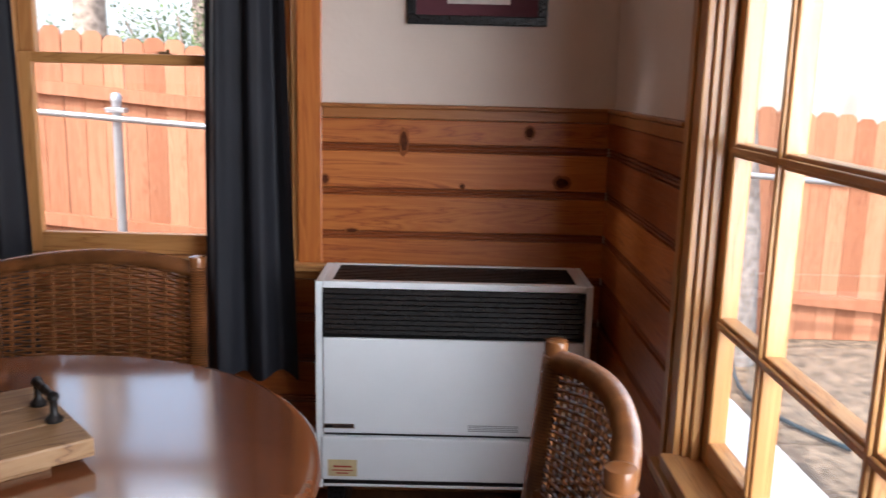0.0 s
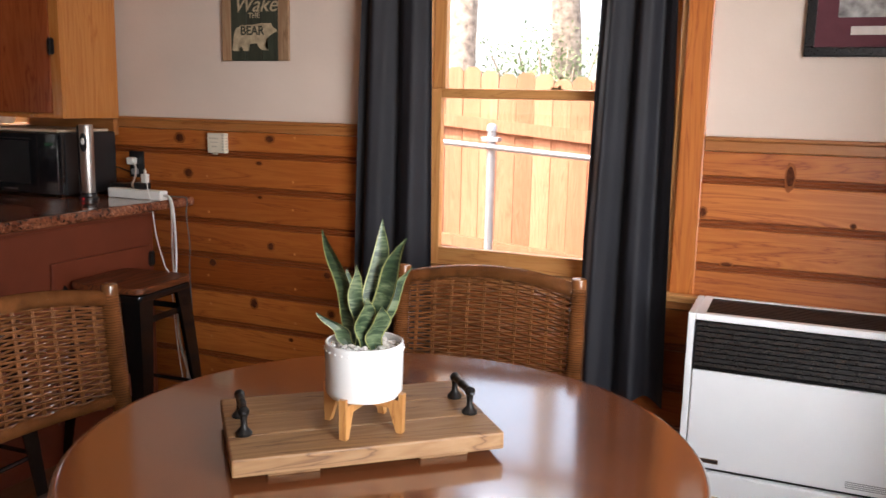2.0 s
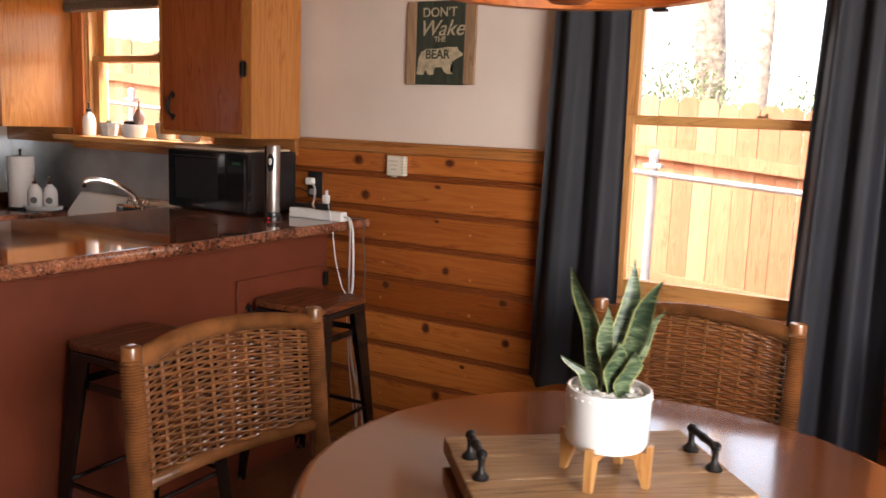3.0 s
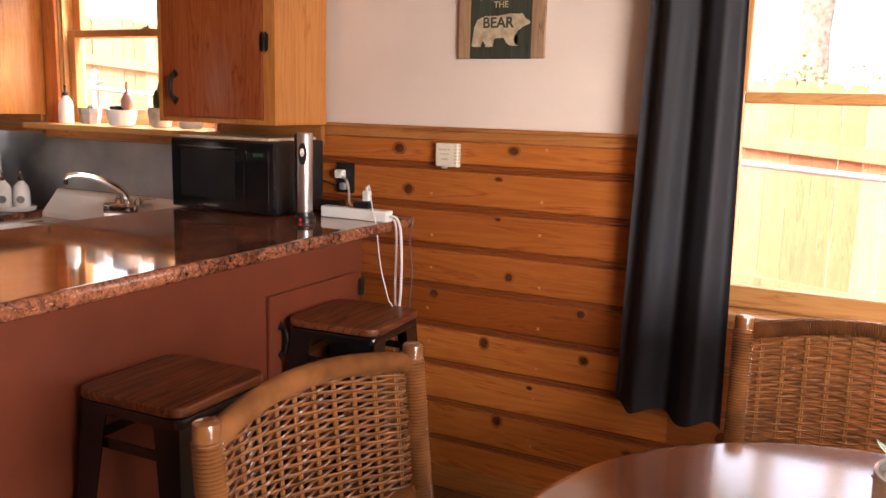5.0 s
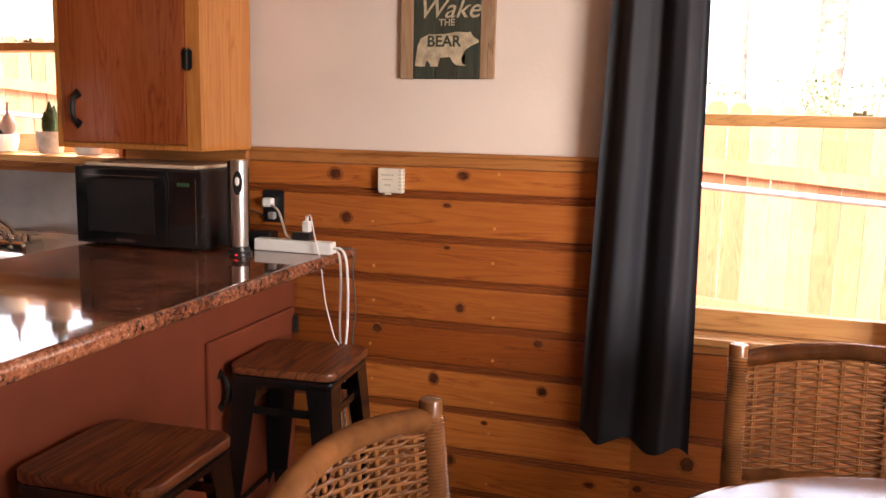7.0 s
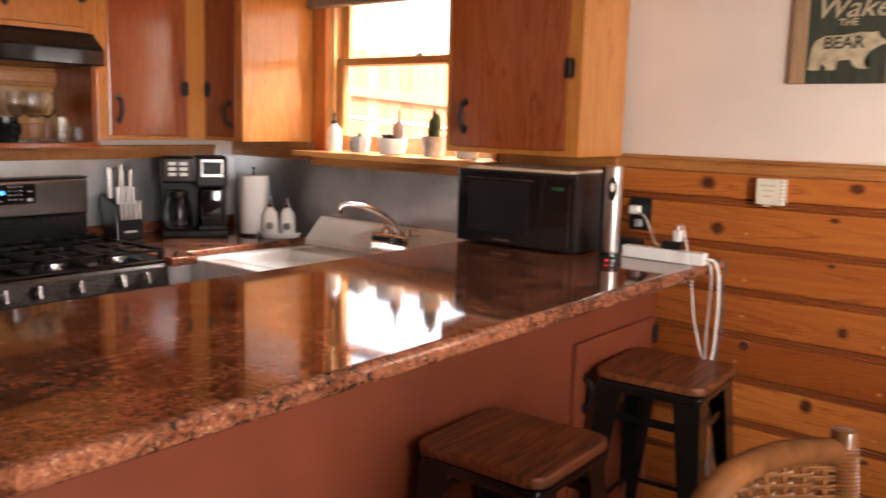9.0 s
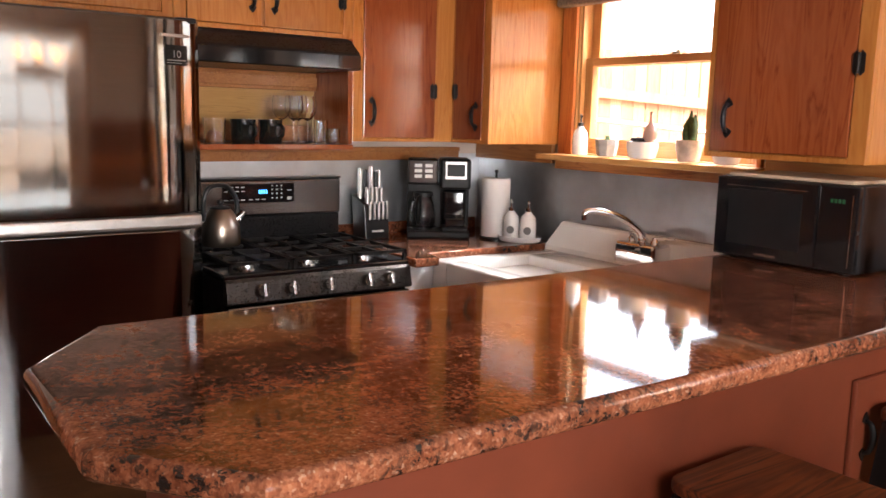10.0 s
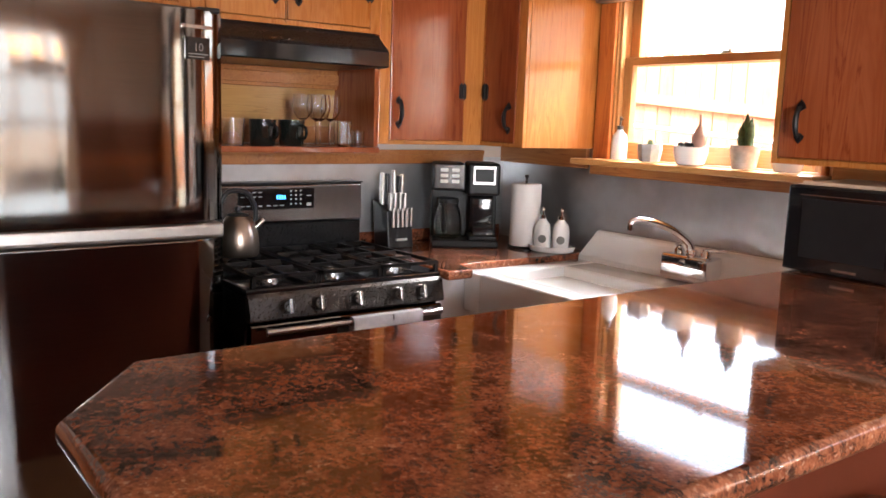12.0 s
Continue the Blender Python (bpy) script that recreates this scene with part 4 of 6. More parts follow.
def stool():
    ob = new("bar_stool")
    tagged(ob, "black metal bar stool with a square dark wooden seat", "stool", "stools at the bar")
    q = []
    h, r = 0.172, 0.045
    for cx, cy, a0 in ((h - r, h - r, 0), (-(h - r), h - r, 90), (-(h - r), -(h - r), 180), (h - r, -(h - r), 270)):
        q += [(cx + r * math.cos(radians(a0 + k * 18)), cy + r * math.sin(radians(a0 + k * 18))) for k in range(6)]
    part("seat", prism(q, 0.724, 0.75, 0.006, 3), stool_wood, ob, "dark grained wooden seat", smooth=True)
    part("seat_frame", B((-0.161, 0.161, -0.161, 0.161, 0.686, 0.7235), bevel=0.014, seg=3), stool_paint, ob)
    for sx in (-1, 1):
        for sy in (-1, 1):
            bm = bmesh.new()
            rings = []
            for z, cc, w in ((0.715, 0.157, 0.085), (0.66, 0.161, 0.078), (0.0, 0.208, 0.034)):
                o = [(cc, cc), (cc - w, cc), (cc - w, cc - 0.006), (cc - 0.006, cc - 0.006), (cc - 0.006, cc - w), (cc, cc - w)]
                rings.append([bm.verts.new((sx * x, sy * y, z)) for x, y in o])
            for a, b in zip(rings, rings[1:]):
                for k in range(6):
                    bm.faces.new((a[k], a[(k + 1) % 6], b[(k + 1) % 6], b[k]))
            bm.faces.new(rings[0]), bm.faces.new(rings[-1])
            leg = part("leg", bm, stool_paint, ob)
            part("rubber_foot", B((sx * 0.196 - 0.014, sx * 0.196 + 0.014, sy * 0.196 - 0.014, sy * 0.196 + 0.014, 0.0, 0.012)), black_plastic, leg)
    for s in (-1, 1):
        part("brace", B((-0.145, 0.145, s * 0.15 - 0.003, s * 0.15 + 0.003, 0.60, 0.625)), stool_paint, ob)
        part("brace", B((s * 0.15 - 0.003, s * 0.15 + 0.003, -0.145, 0.145, 0.60, 0.625)), stool_paint, ob)
        part("footrest", tube([(-0.18, s * 0.178, 0.28), (0.18, s * 0.178, 0.28)], 0.008), stool_paint, ob)
        part("footrest", tube([(s * 0.178, -0.18, 0.28), (s * 0.178, 0.18, 0.28)], 0.008), stool_paint, ob)
    return ob


st = stool()
st.matrix_basis = pose(-2.553, 2.462, 0, 0, 0, 4)
copy_thing(st, pose(-2.56, 1.632, 0, 0, 0, 2))
copy_thing(st, pose(-2.55, 0.845, 0, 0, 0, -3))
# ---- kitchen: cabinets ----
def wall_cabinet(box, face, doors, label, bottom=True):
    """A face-frame wall cabinet. face: 'x' (front towards +x) or 'y' (front towards -y). doors: (from, to, z0, z1, handle side or None, hinge heights)."""
    x0, x1, y0, y1, z0, z1 = box
    ob = thing("wall_cabinet", ((x0 + x1) / 2, (y0 + y1) / 2, z0), label, "cabinet", "kitchen wall cabinets")
    t = 0.02
    if face == "x":
        part("body", B((x0, x1 - t, y0, y1, z0, z1), bevel=0.002), cab_frame, ob)
        front = lambda a, b, c, d: (x1 - t + 0.0005, x1, a, b, c, d)
        lo, hi = y0, y1
    else:
        part("body", B((x0, x1, y0 + t, y1, z0, z1), bevel=0.002), cab_frame, ob)
        front = lambda a, b, c, d: (a, b, y0, y0 + t - 0.0005, c, d)
        lo, hi = x0, x1
    edges = [lo] + [v for d in doors for v in (d[0], d[1])] + [hi]
    dz0, dz1 = min(d[2] for d in doors), max(d[3] for d in doors)
    for a, b in zip(edges[::2], edges[1::2]):
        if b - a > 0.004:
            part("stile", B(front(a, b, z0, z1), bevel=0.0015), cab_frame, ob)
    for d in doors:
        part("rail", B(front(d[0], d[1], z0, dz0), bevel=0.0015), cab_frame, ob)
        if z1 - dz1 > 0.004:
            part("rail", B(front(d[0], d[1], dz1, z1), bevel=0.0015), cab_frame, ob)
    for a, b, c, d, hs, hinges, mat_ in doors:
        q = front(a + 0.003, b - 0.003, c + 0.003, d - 0.003)
        q = (q[0], q[1] + 0.003, *q[2:]) if face == "x" else (*q[:2], q[2] - 0.003, *q[3:])
        dr = part("door", B(q, bevel=0.003), mat_, ob, "flat reddish fir door")
        at = (lambda s, z: (x1 + 0.003, s, z)) if face == "x" else (lambda s, z: (s, y0 - 0.003, z))
        turn = 90 if face == "x" else 0
        if hs:
            iron_pull(at(hs[0], hs[1]), turn, dr, 0.125)
        for s, z in hinges:
            iron_hinge(at(s, z), turn, dr)
    return ob


FW = -4.865
wall_cabinet((WEST, FW, 1.905, NORTH - 0.004, 1.37, TOP - 0.004), "x", [(1.955, 2.335, 1.385, 2.32, (1.997, 1.50), [(2.322, 1.597), (2.322, 2.15)], cab_door)], "orange pine wall cabinet beside the range hood")
wall_cabinet((FW + 0.002, -4.585, 2.43, NORTH - 0.004, 1.37, TOP - 0.004), "y", [(FW + 0.012, -4.635, 1.385, 2.32, (-4.675, 1.49), [(FW + 0.03, 1.60), (FW + 0.03, 2.15)], cab_door)], "orange pine corner wall cabinet with a glowing varnished side")
wall_cabinet((-3.495, -2.932, 2.51, NORTH - 0.036, 1.375, TOP - 0.004), "y", [(-3.475, -2.985, 1.392, 2.32, (-3.405, 1.505), [(-2.975, 1.667), (-2.975, 2.2)], cab_door)], "reddish pine wall cabinet above the microwave")
wall_cabinet((WEST, FW, 1.142, 1.903, 1.80, TOP - 0.004), "x", [(1.19, 1.495, 1.818, 2.32, (1.452, 1.935), [], cab_frame), (1.50, 1.86, 1.818, 2.32, (1.545, 1.935), [(1.85, 1.95)], cab_frame)], "orange pine cabinet above the black range hood")
wall_cabinet((WEST, FW, 0.27, 1.14, 1.825, TOP - 0.004), "x", [(0.32, 0.695, 1.84, 2.32, (0.655, 1.95), [], cab_frame), (0.70, 1.10, 1.84, 2.32, (0.74, 1.95), [], cab_frame)], "orange pine cabinet above the refrigerator")

panel_yellow = wood("shelf_back_pine", (0.36, 0.18, 0.05), (0.50, 0.27, 0.075), (0.55, 0.31, 0.09), axis="y", rough=0.4, tone=0.05)
niche = thing("open_shelf", (-5.0, 1.52, 1.335), "open wooden shelf niche under the hood, half full of glassware", "shelf")
part("shelf_board", B((WEST, FW + 0.012, 1.142, 1.904, 1.335, 1.357), bevel=0.003), cab_door, niche)
part("back_panel", B((WEST + 0.001, WEST + 0.012, 1.145, 1.883, 1.359, 1.665)), panel_yellow, niche, "yellowish pine back panel")
part("back_rail", B((WEST + 0.013, WEST + 0.028, 1.145, 1.883, 1.36, 1.43), (WEST + 0.013, WEST + 0.035, 1.145, 1.883, 1.585, 1.665), (WEST + 0.035, WEST + 0.045, 1.145, 1.883, 1.60, 1.645), bevel=0.003), pine_rail, niche)
part("side_panel", B((WEST + 0.001, FW - 0.002, 1.884, 1.904, 1.358, 1.799)), cab_door, niche)
part("side_panel", B((WEST + 0.001, FW - 0.002, 1.122, 1.1405, 1.358, 1.799)), cab_door, niche)

structure("trim_splash", B((WEST, WEST + 0.022, 1.13, NORTH - 0.15, 1.27, 1.334), (WEST, WEST + 0.03, 1.13, NORTH - 0.15, 1.312, 1.334), (WEST, -4.61, NORTH - 0.026, NORTH, 1.28, 1.368),
                           (-3.45, -2.94, NORTH - 0.06, NORTH - 0.034, 1.30, 1.372), bevel=0.004), pine_rail, "brown pine moulding under the wall cabinets")
structure("splashback_west", B((WEST, WEST + 0.004, 1.13, NORTH - 0.001, 0.89, 1.30)), sheet_metal, "dull grey sheet-metal splashback behind the range")
structure("splashback_north", B((WEST + 0.005, -3.342, NORTH - 0.004, NORTH, 0.89, 1.29)), sheet_metal, "dull grey sheet-metal splashback behind the sink")


def hood():
    ob = thing("range_hood", (-5.0, 1.52, 1.66), "black sloped range hood with a glossy front lip", "range hood")
    prof = [(WEST + 0.001, 1.798), (-4.87, 1.798), (-4.86, 1.785), (-4.80, 1.738), (-4.793, 1.728), (-4.793, 1.672), (-4.80, 1.667), (WEST + 0.001, 1.667)]
    bm = bmesh.new()
    a = [bm.verts.new((x, 1.144, z)) for x, z in prof]
    b = [bm.verts.new((x, 1.899, z)) for x, z in prof]
    for i in range(len(prof)):
        bm.faces.new((a[i], a[(i + 1) % len(prof)], b[(i + 1) % len(prof)], b[i]))
    bm.faces.new(a), bm.faces.new(b)
    part("shell", bm, black_metal, ob)
    part("front_lip", B((-4.7935, -4.789, 1.143, 1.901, 1.671, 1.728), bevel=0.002), black_gloss, ob)


hood()


# ---- refrigerator ----
def fridge():
    y0, y1 = 0.272, 1.132
    ob = thing("refrigerator", (-4.85, 0.7, 0), "dark stainless steel top-freezer refrigerator with a bright handle band", "refrigerator")
    part("body", B((-5.17, -4.585, y0 + 0.004, y1 - 0.004, 0.03, 1.775), bevel=0.008), plain("grey_fridge_side", (0.05, 0.048, 0.047), 0.4, metal=0.3), ob)

    def door(name, z0, z1, tuck):
        bm = bmesh.new()
        cols = []
        n = 40
        yc, half = (y0 + y1) / 2, (y1 - y0) / 2
        zs = [z0, z0 + 0.003, z0 + 0.006, z0 + 0.05]
        zs += [z0 + (z1 - z0) * k / 8 for k in range(2, 7)]
        zs += [z1 - 0.05, z1 - 0.006, z1 - 0.003, z1]
        for i in range(n + 1):
            u = -1 + 2 * i / n
            u = math.copysign(1 - (1 - abs(u)) ** 1.6, u)
            bow = 0.070 * (1 - abs(u) ** 8) + 0.008 * (1 - u * u)
            col = []
            for z in zs:
                e = min(z - z0, z1 - z)
                inset = 0.002 * max(0, 1 - e / 0.003)
                col.append(bm.verts.new((-4.578 + max(bow - inset, 0.001), yc + half * u, z)))
            cols.append(col)
        for a, b in zip(cols, cols[1:]):
            for k in range(len(zs) - 1):
                bm.faces.new((a[k], a[k + 1], b[k + 1], b[k]))
        back = [[bm.verts.new((-4.583, c[k].co.y, c[k].co.z)) for k in (0, -1)] for c in cols]
        for i in range(n):
            bm.faces.new((cols[i][0], cols[i + 1][0], back[i + 1][0], back[i][0]))
            bm.faces.new((cols[i][-1], cols[i + 1][-1], back[i + 1][1], back[i][1]))
        bm.faces.new([back[0][0], back[0][1], *cols[0][::-1]])
        bm.faces.new([back[n][0], back[n][1], *cols[n][::-1]])
        bm.faces.new([b[0] for b in back] + [b[1] for b in back[::-1]])
        return part(name, bm, steel, ob, smooth=True)

    door("freezer_door", 1.132, 1.785, "low")
    door("fridge_door", 0.06, 1.078, "high")
    part("handle_band", B((-4.582, -4.508, y0 + 0.018, y1 - 0.018, 1.081, 1.129), bevel=0.012, seg=3), satin_steel, ob, "bright brushed steel band between the doors")
    part("hinge_cover", B((-4.62, -4.53, y1 - 0.09, y1 - 0.02, 1.776, 1.792), bevel=0.004), black_plastic, ob)
    sticker_ink = plain("sticker_ink", (0.22, 0.21, 0.2), 0.5)
    face = pose(-4.5105, 1.033, 0, 0, 0, 11)

    def stuck(name, boxes, material, label=""):
        bm = B(*boxes)
        bm.transform(face)
        return part(name, bm, material, ob, label)

    stuck("maker_plate", [(-0.004, 0.0015, -0.05, 0.05, 1.724, 1.734)], bright_steel)
    stuck("sticker", [(-0.004, 0.0018, -0.04, 0.04, 1.632, 1.698)], black_gloss, "black warranty sticker")
    stuck("sticker_print", [(0.0018, 0.0024, -0.034, 0.034, 1.646, 1.650), (0.0018, 0.0024, -0.034, 0.02, 1.638, 1.641)], sticker_ink)
    letters("sticker_number", "10", 0.034, face @ pose(0.0024, -0.016, 1.657, 90, 0, 90), sticker_ink, ob)


def letters(name, text, size, m, material, parent, shear=0.0, depth=0.0004, bold=0.0):
    """Writing in the built-in font, standing at m."""
    cu = bpy.data.curves.new(name, "FONT")
    cu.body, cu.size, cu.extrude, cu.shear, cu.offset = text, size, depth, shear, bold
    tmp = bpy.data.objects.new(name, cu)
    scene.collection.objects.link(tmp)
    me = bpy.data.meshes.new_from_object(tmp.evaluated_get(bpy.context.evaluated_depsgraph_get()))
    bpy.data.objects.remove(tmp)
    bm = bmesh.new()
    bm.from_mesh(me)
    bpy.data.meshes.remove(me)
    bm.transform(m)
    return part(name, bm, material, parent)


fridge()


# ---- range ----
guard_steel = plain("satin_dark_steel", (0.22, 0.205, 0.195), 0.24, metal=1.0, vary=0.06, relief=0.02)


def gas_range():
    y0, y1 = 1.185, 1.968
    ob = thing("gas_range", (-4.8, 1.58, 0), "black stainless gas range with cast-iron grates and five knobs", "stove")
    part("body", B((-5.15, -4.52, y0, y1, 0.02, 0.875), bevel=0.004), black_metal, ob)
    part("cooktop", B((-5.15, -4.50, y0 - 0.002, y1 + 0.002, 0.876, 0.905), bevel=0.008), black_gloss, ob)
    panel = bmesh.new()
    q = [(-4.519, 0.795), (-4.478, 0.795), (-4.470, 0.803), (-4.487, 0.875), (-4.497, 0.886), (-4.519, 0.886)]
    a = [panel.verts.new((x, y0, z)) for x, z in q]
    b = [panel.verts.new((x, y1, z)) for x, z in q]
    for i in range(6):
        panel.faces.new((a[i], a[(i + 1) % 6], b[(i + 1) % 6], b[i]))
    panel.faces.new(a), panel.faces.new(b)
    part("control_panel", panel, dark_steel, ob, "dark steel knob panel")
    for y in (1.315, 1.432, 1.585, 1.755, 1.858):
        bm = lathe([(0.028, 0.0), (0.028, 0.004), (0.024, 0.006), (0.023, 0.026), (0.020, 0.030)], (0, 0, 0), 20)
        bm.transform(pose(-4.478, y, 0.840, 0, 77, 0))
        kn = part("knob", bm, dark_steel, ob, "dark knob with a bright grip bar", smooth=True)
        grip = B((-0.024, 0.024, -0.0055, 0.0055, 0.026, 0.042), bevel=0.002)
        grip.transform(pose(-4.478, y, 0.840, 0, 77, 0))
        part("grip", grip, bright_steel, kn, "bright steel grip bar")
    part("oven_door", B((-4.519, -4.478, y0 + 0.004, y1 - 0.004, 0.19, 0.785), bevel=0.006), steel, ob)
    part("oven_window", B((-4.4785, -4.476, y0 + 0.11, y1 - 0.11, 0.32, 0.64), bevel=0.001), black_gloss, ob)
    h = part("oven_handle", tube([(-4.435, y0 + 0.04, 0.768), (-4.435, y1 - 0.04, 0.768)], 0.013, 12), bright_steel, ob, "steel bar handle", smooth=True)
    for y in (y0 + 0.06, y1 - 0.06):
        part("handle_post", tube([(-4.478, y, 0.768), (-4.435, y, 0.768)], 0.009), bright_steel, h, smooth=True)
    part("drawer", B((-4.519, -4.482, y0 + 0.004, y1 - 0.004, 0.04, 0.18), bevel=0.006), steel, ob)
    g = part("back_guard", B((-5.17, -5.10, y0, y1, 0.905, 1.035), bevel=0.004), black_metal, ob)
    part("guard_face", B((-5.165, -5.085, y0 + 0.002, y1 - 0.002, 1.037, 1.195), bevel=0.009, seg=3), guard_steel, ob, "dark steel backguard")
    part("guard_cap", B((-5.168, -5.083, y0, y1, 1.1955, 1.203), bevel=0.002), black_plastic, ob)
    d = part("display", B((-5.087, -5.0835, 1.40, 1.735, 1.095, 1.178), bevel=0.001), black_gloss, ob, "black touch display with blue digits")
    blue = bpy.data.materials.new("blue_digits")
    blue.use_nodes = True
    blue.node_tree.nodes["Principled BSDF"].inputs["Base Color"].default_value = (0.01, 0.03, 0.02, 1)
    blue.node_tree.nodes["Principled BSDF"].inputs["Emission Color"].default_value = (0.05, 0.35, 1.0, 1)
    blue.node_tree.nodes["Principled BSDF"].inputs["Emission Strength"].default_value = 0.6
    part("digits", B(*[(-5.0833, -5.083, 1.565 + k * 0.011, 1.572 + k * 0.011, 1.135, 1.152) for k in range(4)]), blue, d)
    grey = plain("grey_print", (0.45, 0.45, 0.45), 0.5)
    part("key_print", B(*[(-5.0833, -5.083, y, y + 0.016, z, z + 0.004) for z in (1.163, 1.145, 1.108) for y in (1.41, 1.435, 1.46, 1.485)], *[(-5.0833, -5.083, 1.625 + 0.022 * k, 1.632 + 0.022 * k, z, z + 0.006) for z in (1.165, 1.148, 1.131, 1.112) for k in range(3)],
                        *[(-5.0833, -5.083, y, y + 0.018, 1.108, 1.112) for y in (1.52, 1.55, 1.58)], (-5.0833, -5.083, 1.70, 1.72, 1.105, 1.118), (-5.0833, -5.083, 1.70, 1.72, 1.145, 1.149)), grey, d)
    for i, yy in enumerate((y0 + 0.03, y0 + 0.285, y0 + 0.54)):
        bm = bmesh.new()
        x0, x1, a, b = -5.07, -4.52, yy, yy + 0.235
        for p in (((x0, a), (x1, a)), ((x0, b), (x1, b)), ((x0, a), (x0, b)), ((x1, a), (x1, b)), (((x0 + x1) / 2, a), ((x0 + x1) / 2, b)), ((x0, (a + b) / 2), (x1, (a + b) / 2)),
                  ((x0 + 0.14, a + 0.03), (x0 + 0.14, b - 0.03)), ((x1 - 0.14, a + 0.03), (x1 - 0.14, b - 0.03))):
            (px, py), (qx, qy) = p
            bmesh.ops.create_cube(bm, size=1, matrix=Matrix.LocRotScale(((px + qx) / 2, (py + qy) / 2, 0.938), None, (abs(px - qx) + 0.013, abs(py - qy) + 0.013, 0.012)))
        for px in (x0, x1):
            for py in (a, b):
                bmesh.ops.create_cube(bm, size=1, matrix=Matrix.LocRotScale((px, py, 0.919), None, (0.014, 0.014, 0.028)))
        part("grate", bm, black_iron, ob, "black cast-iron grate")
    for x in (-4.66, -4.93):
        for y in (y0 + 0.148, y0 + 0.40, y1 - 0.128):
            part("burner", lathe([(0.05, 0.0), (0.05, 0.008), (0.036, 0.01), (0.034, 0.02), (0.0, 0.021)], (x, y, 0.905), 20), bright_steel if x > -4.8 else black_iron, ob, smooth=True)
    return ob


gas_range()

towel_cloth = plain("grey_towel_cloth", (0.42, 0.40, 0.40), 0.95, vary=0.12, scale=30, relief=0.5, fine=500)


def tea_towel():
    ob = thing("tea_towel", (-4.43, 1.71, 0.55), "folded pale grey tea towel over the oven handle", "towel")
    for name, a, b, low in (("fold", 1.545, 1.705, 0.50), ("fold", 1.71, 1.835, 0.53)):
        bm = bmesh.new()
        prof = [(-4.4185, low), (-4.4195, 0.768), (-4.424, 0.781), (-4.435, 0.7845), (-4.446, 0.781), (-4.4505, 0.768), (-4.453, low + 0.08)]
        rows = []
        for off in (0, 1):
            for k in range(9):
                y = a + (b - a) * k / 8
                rows.append([bm.verts.new((x + 0.003 * math.sin(k * 1.7 + z * 9) * (0.78 - z) * 4 + (0.003 if off else 0) * (1 if x > -4.435 else -1), y, z + (0.003 if off and z > 0.775 else 0))) for x, z in prof])
        for blk in (rows[:9], rows[9:]):
            for p, q in zip(blk, blk[1:]):
                for k in range(len(prof) - 1):
                    bm.faces.new((p[k], p[k + 1], q[k + 1], q[k]))
        part(name, bm, towel_cloth, ob, smooth=True)


tea_towel()


kettle_steel = plain("bronzed_steel", (0.50, 0.42, 0.34), 0.3, metal=1.0, vary=0.06, relief=0.02)


def kettle():
    c = (-4.93, 1.335, 0.945)
    ob = thing("kettle", c, "round brushed steel kettle with a black handle", "kettle")
    part("body", lathe([(0.072, 0.0), (0.078, 0.008), (0.079, 0.05), (0.075, 0.085), (0.063, 0.118), (0.047, 0.142), (0.04, 0.15)], c, 32), kettle_steel, ob, smooth=True)
    part("lid", lathe([(0.041, 0.150), (0.038, 0.156), (0.010, 0.162), (0.008, 0.168), (0.014, 0.173), (0.012, 0.184), (0.002, 0.188)], c, 20), black_plastic, ob, smooth=True)
    part("spout", tube([(c[0] + 0.02, c[1] + 0.055, c[2] + 0.10), (c[0] + 0.028, c[1] + 0.082, c[2] + 0.128), (c[0] + 0.03, c[1] + 0.09, c[2] + 0.137)], lambda q: 0.017 - 0.006 * q, 12), bright_steel, ob, smooth=True)
    part("handle", tube(smooth_path([(c[0], c[1] - 0.065, c[2] + 0.1), (c[0], c[1] - 0.07, c[2] + 0.18), (c[0], c[1] - 0.04, c[2] + 0.238), (c[0], c[1] + 0.03, c[2] + 0.238), (c[0], c[1] + 0.068, c[2] + 0.18), (c[0], c[1] + 0.068, c[2] + 0.115)], 6), 0.009, 10), black_plastic, ob, smooth=True)


kettle()

# ---- kitchen: counter and sink ----
base = thing("base_cabinet", (-4.8, 2.4, 0), "cream painted base cabinet between range and sink", "cabinet")
part("body", B((WEST + 0.005, -4.56, 1.985, NORTH - 0.006, 0.0, 0.872), bevel=0.003), enamel, base)
ktop = thing("kitchen_countertop", (-4.85, 2.4, 0.873), "dark red granite counter beside the range", "countertop")
part("slab", prism([(WEST + 0.006, 1.975), (-4.455, 1.975), (-4.455, 2.09), (-4.57, 2.12), (-4.57, NORTH - 0.006), (WEST + 0.006, NORTH - 0.006)], 0.873, 0.91, 0.008, 3), granite, ktop, smooth=True)
part("upstand", B((WEST + 0.0065, WEST + 0.022, 1.98, NORTH - 0.03, 0.9105, 0.965), bevel=0.003), granite, ktop)


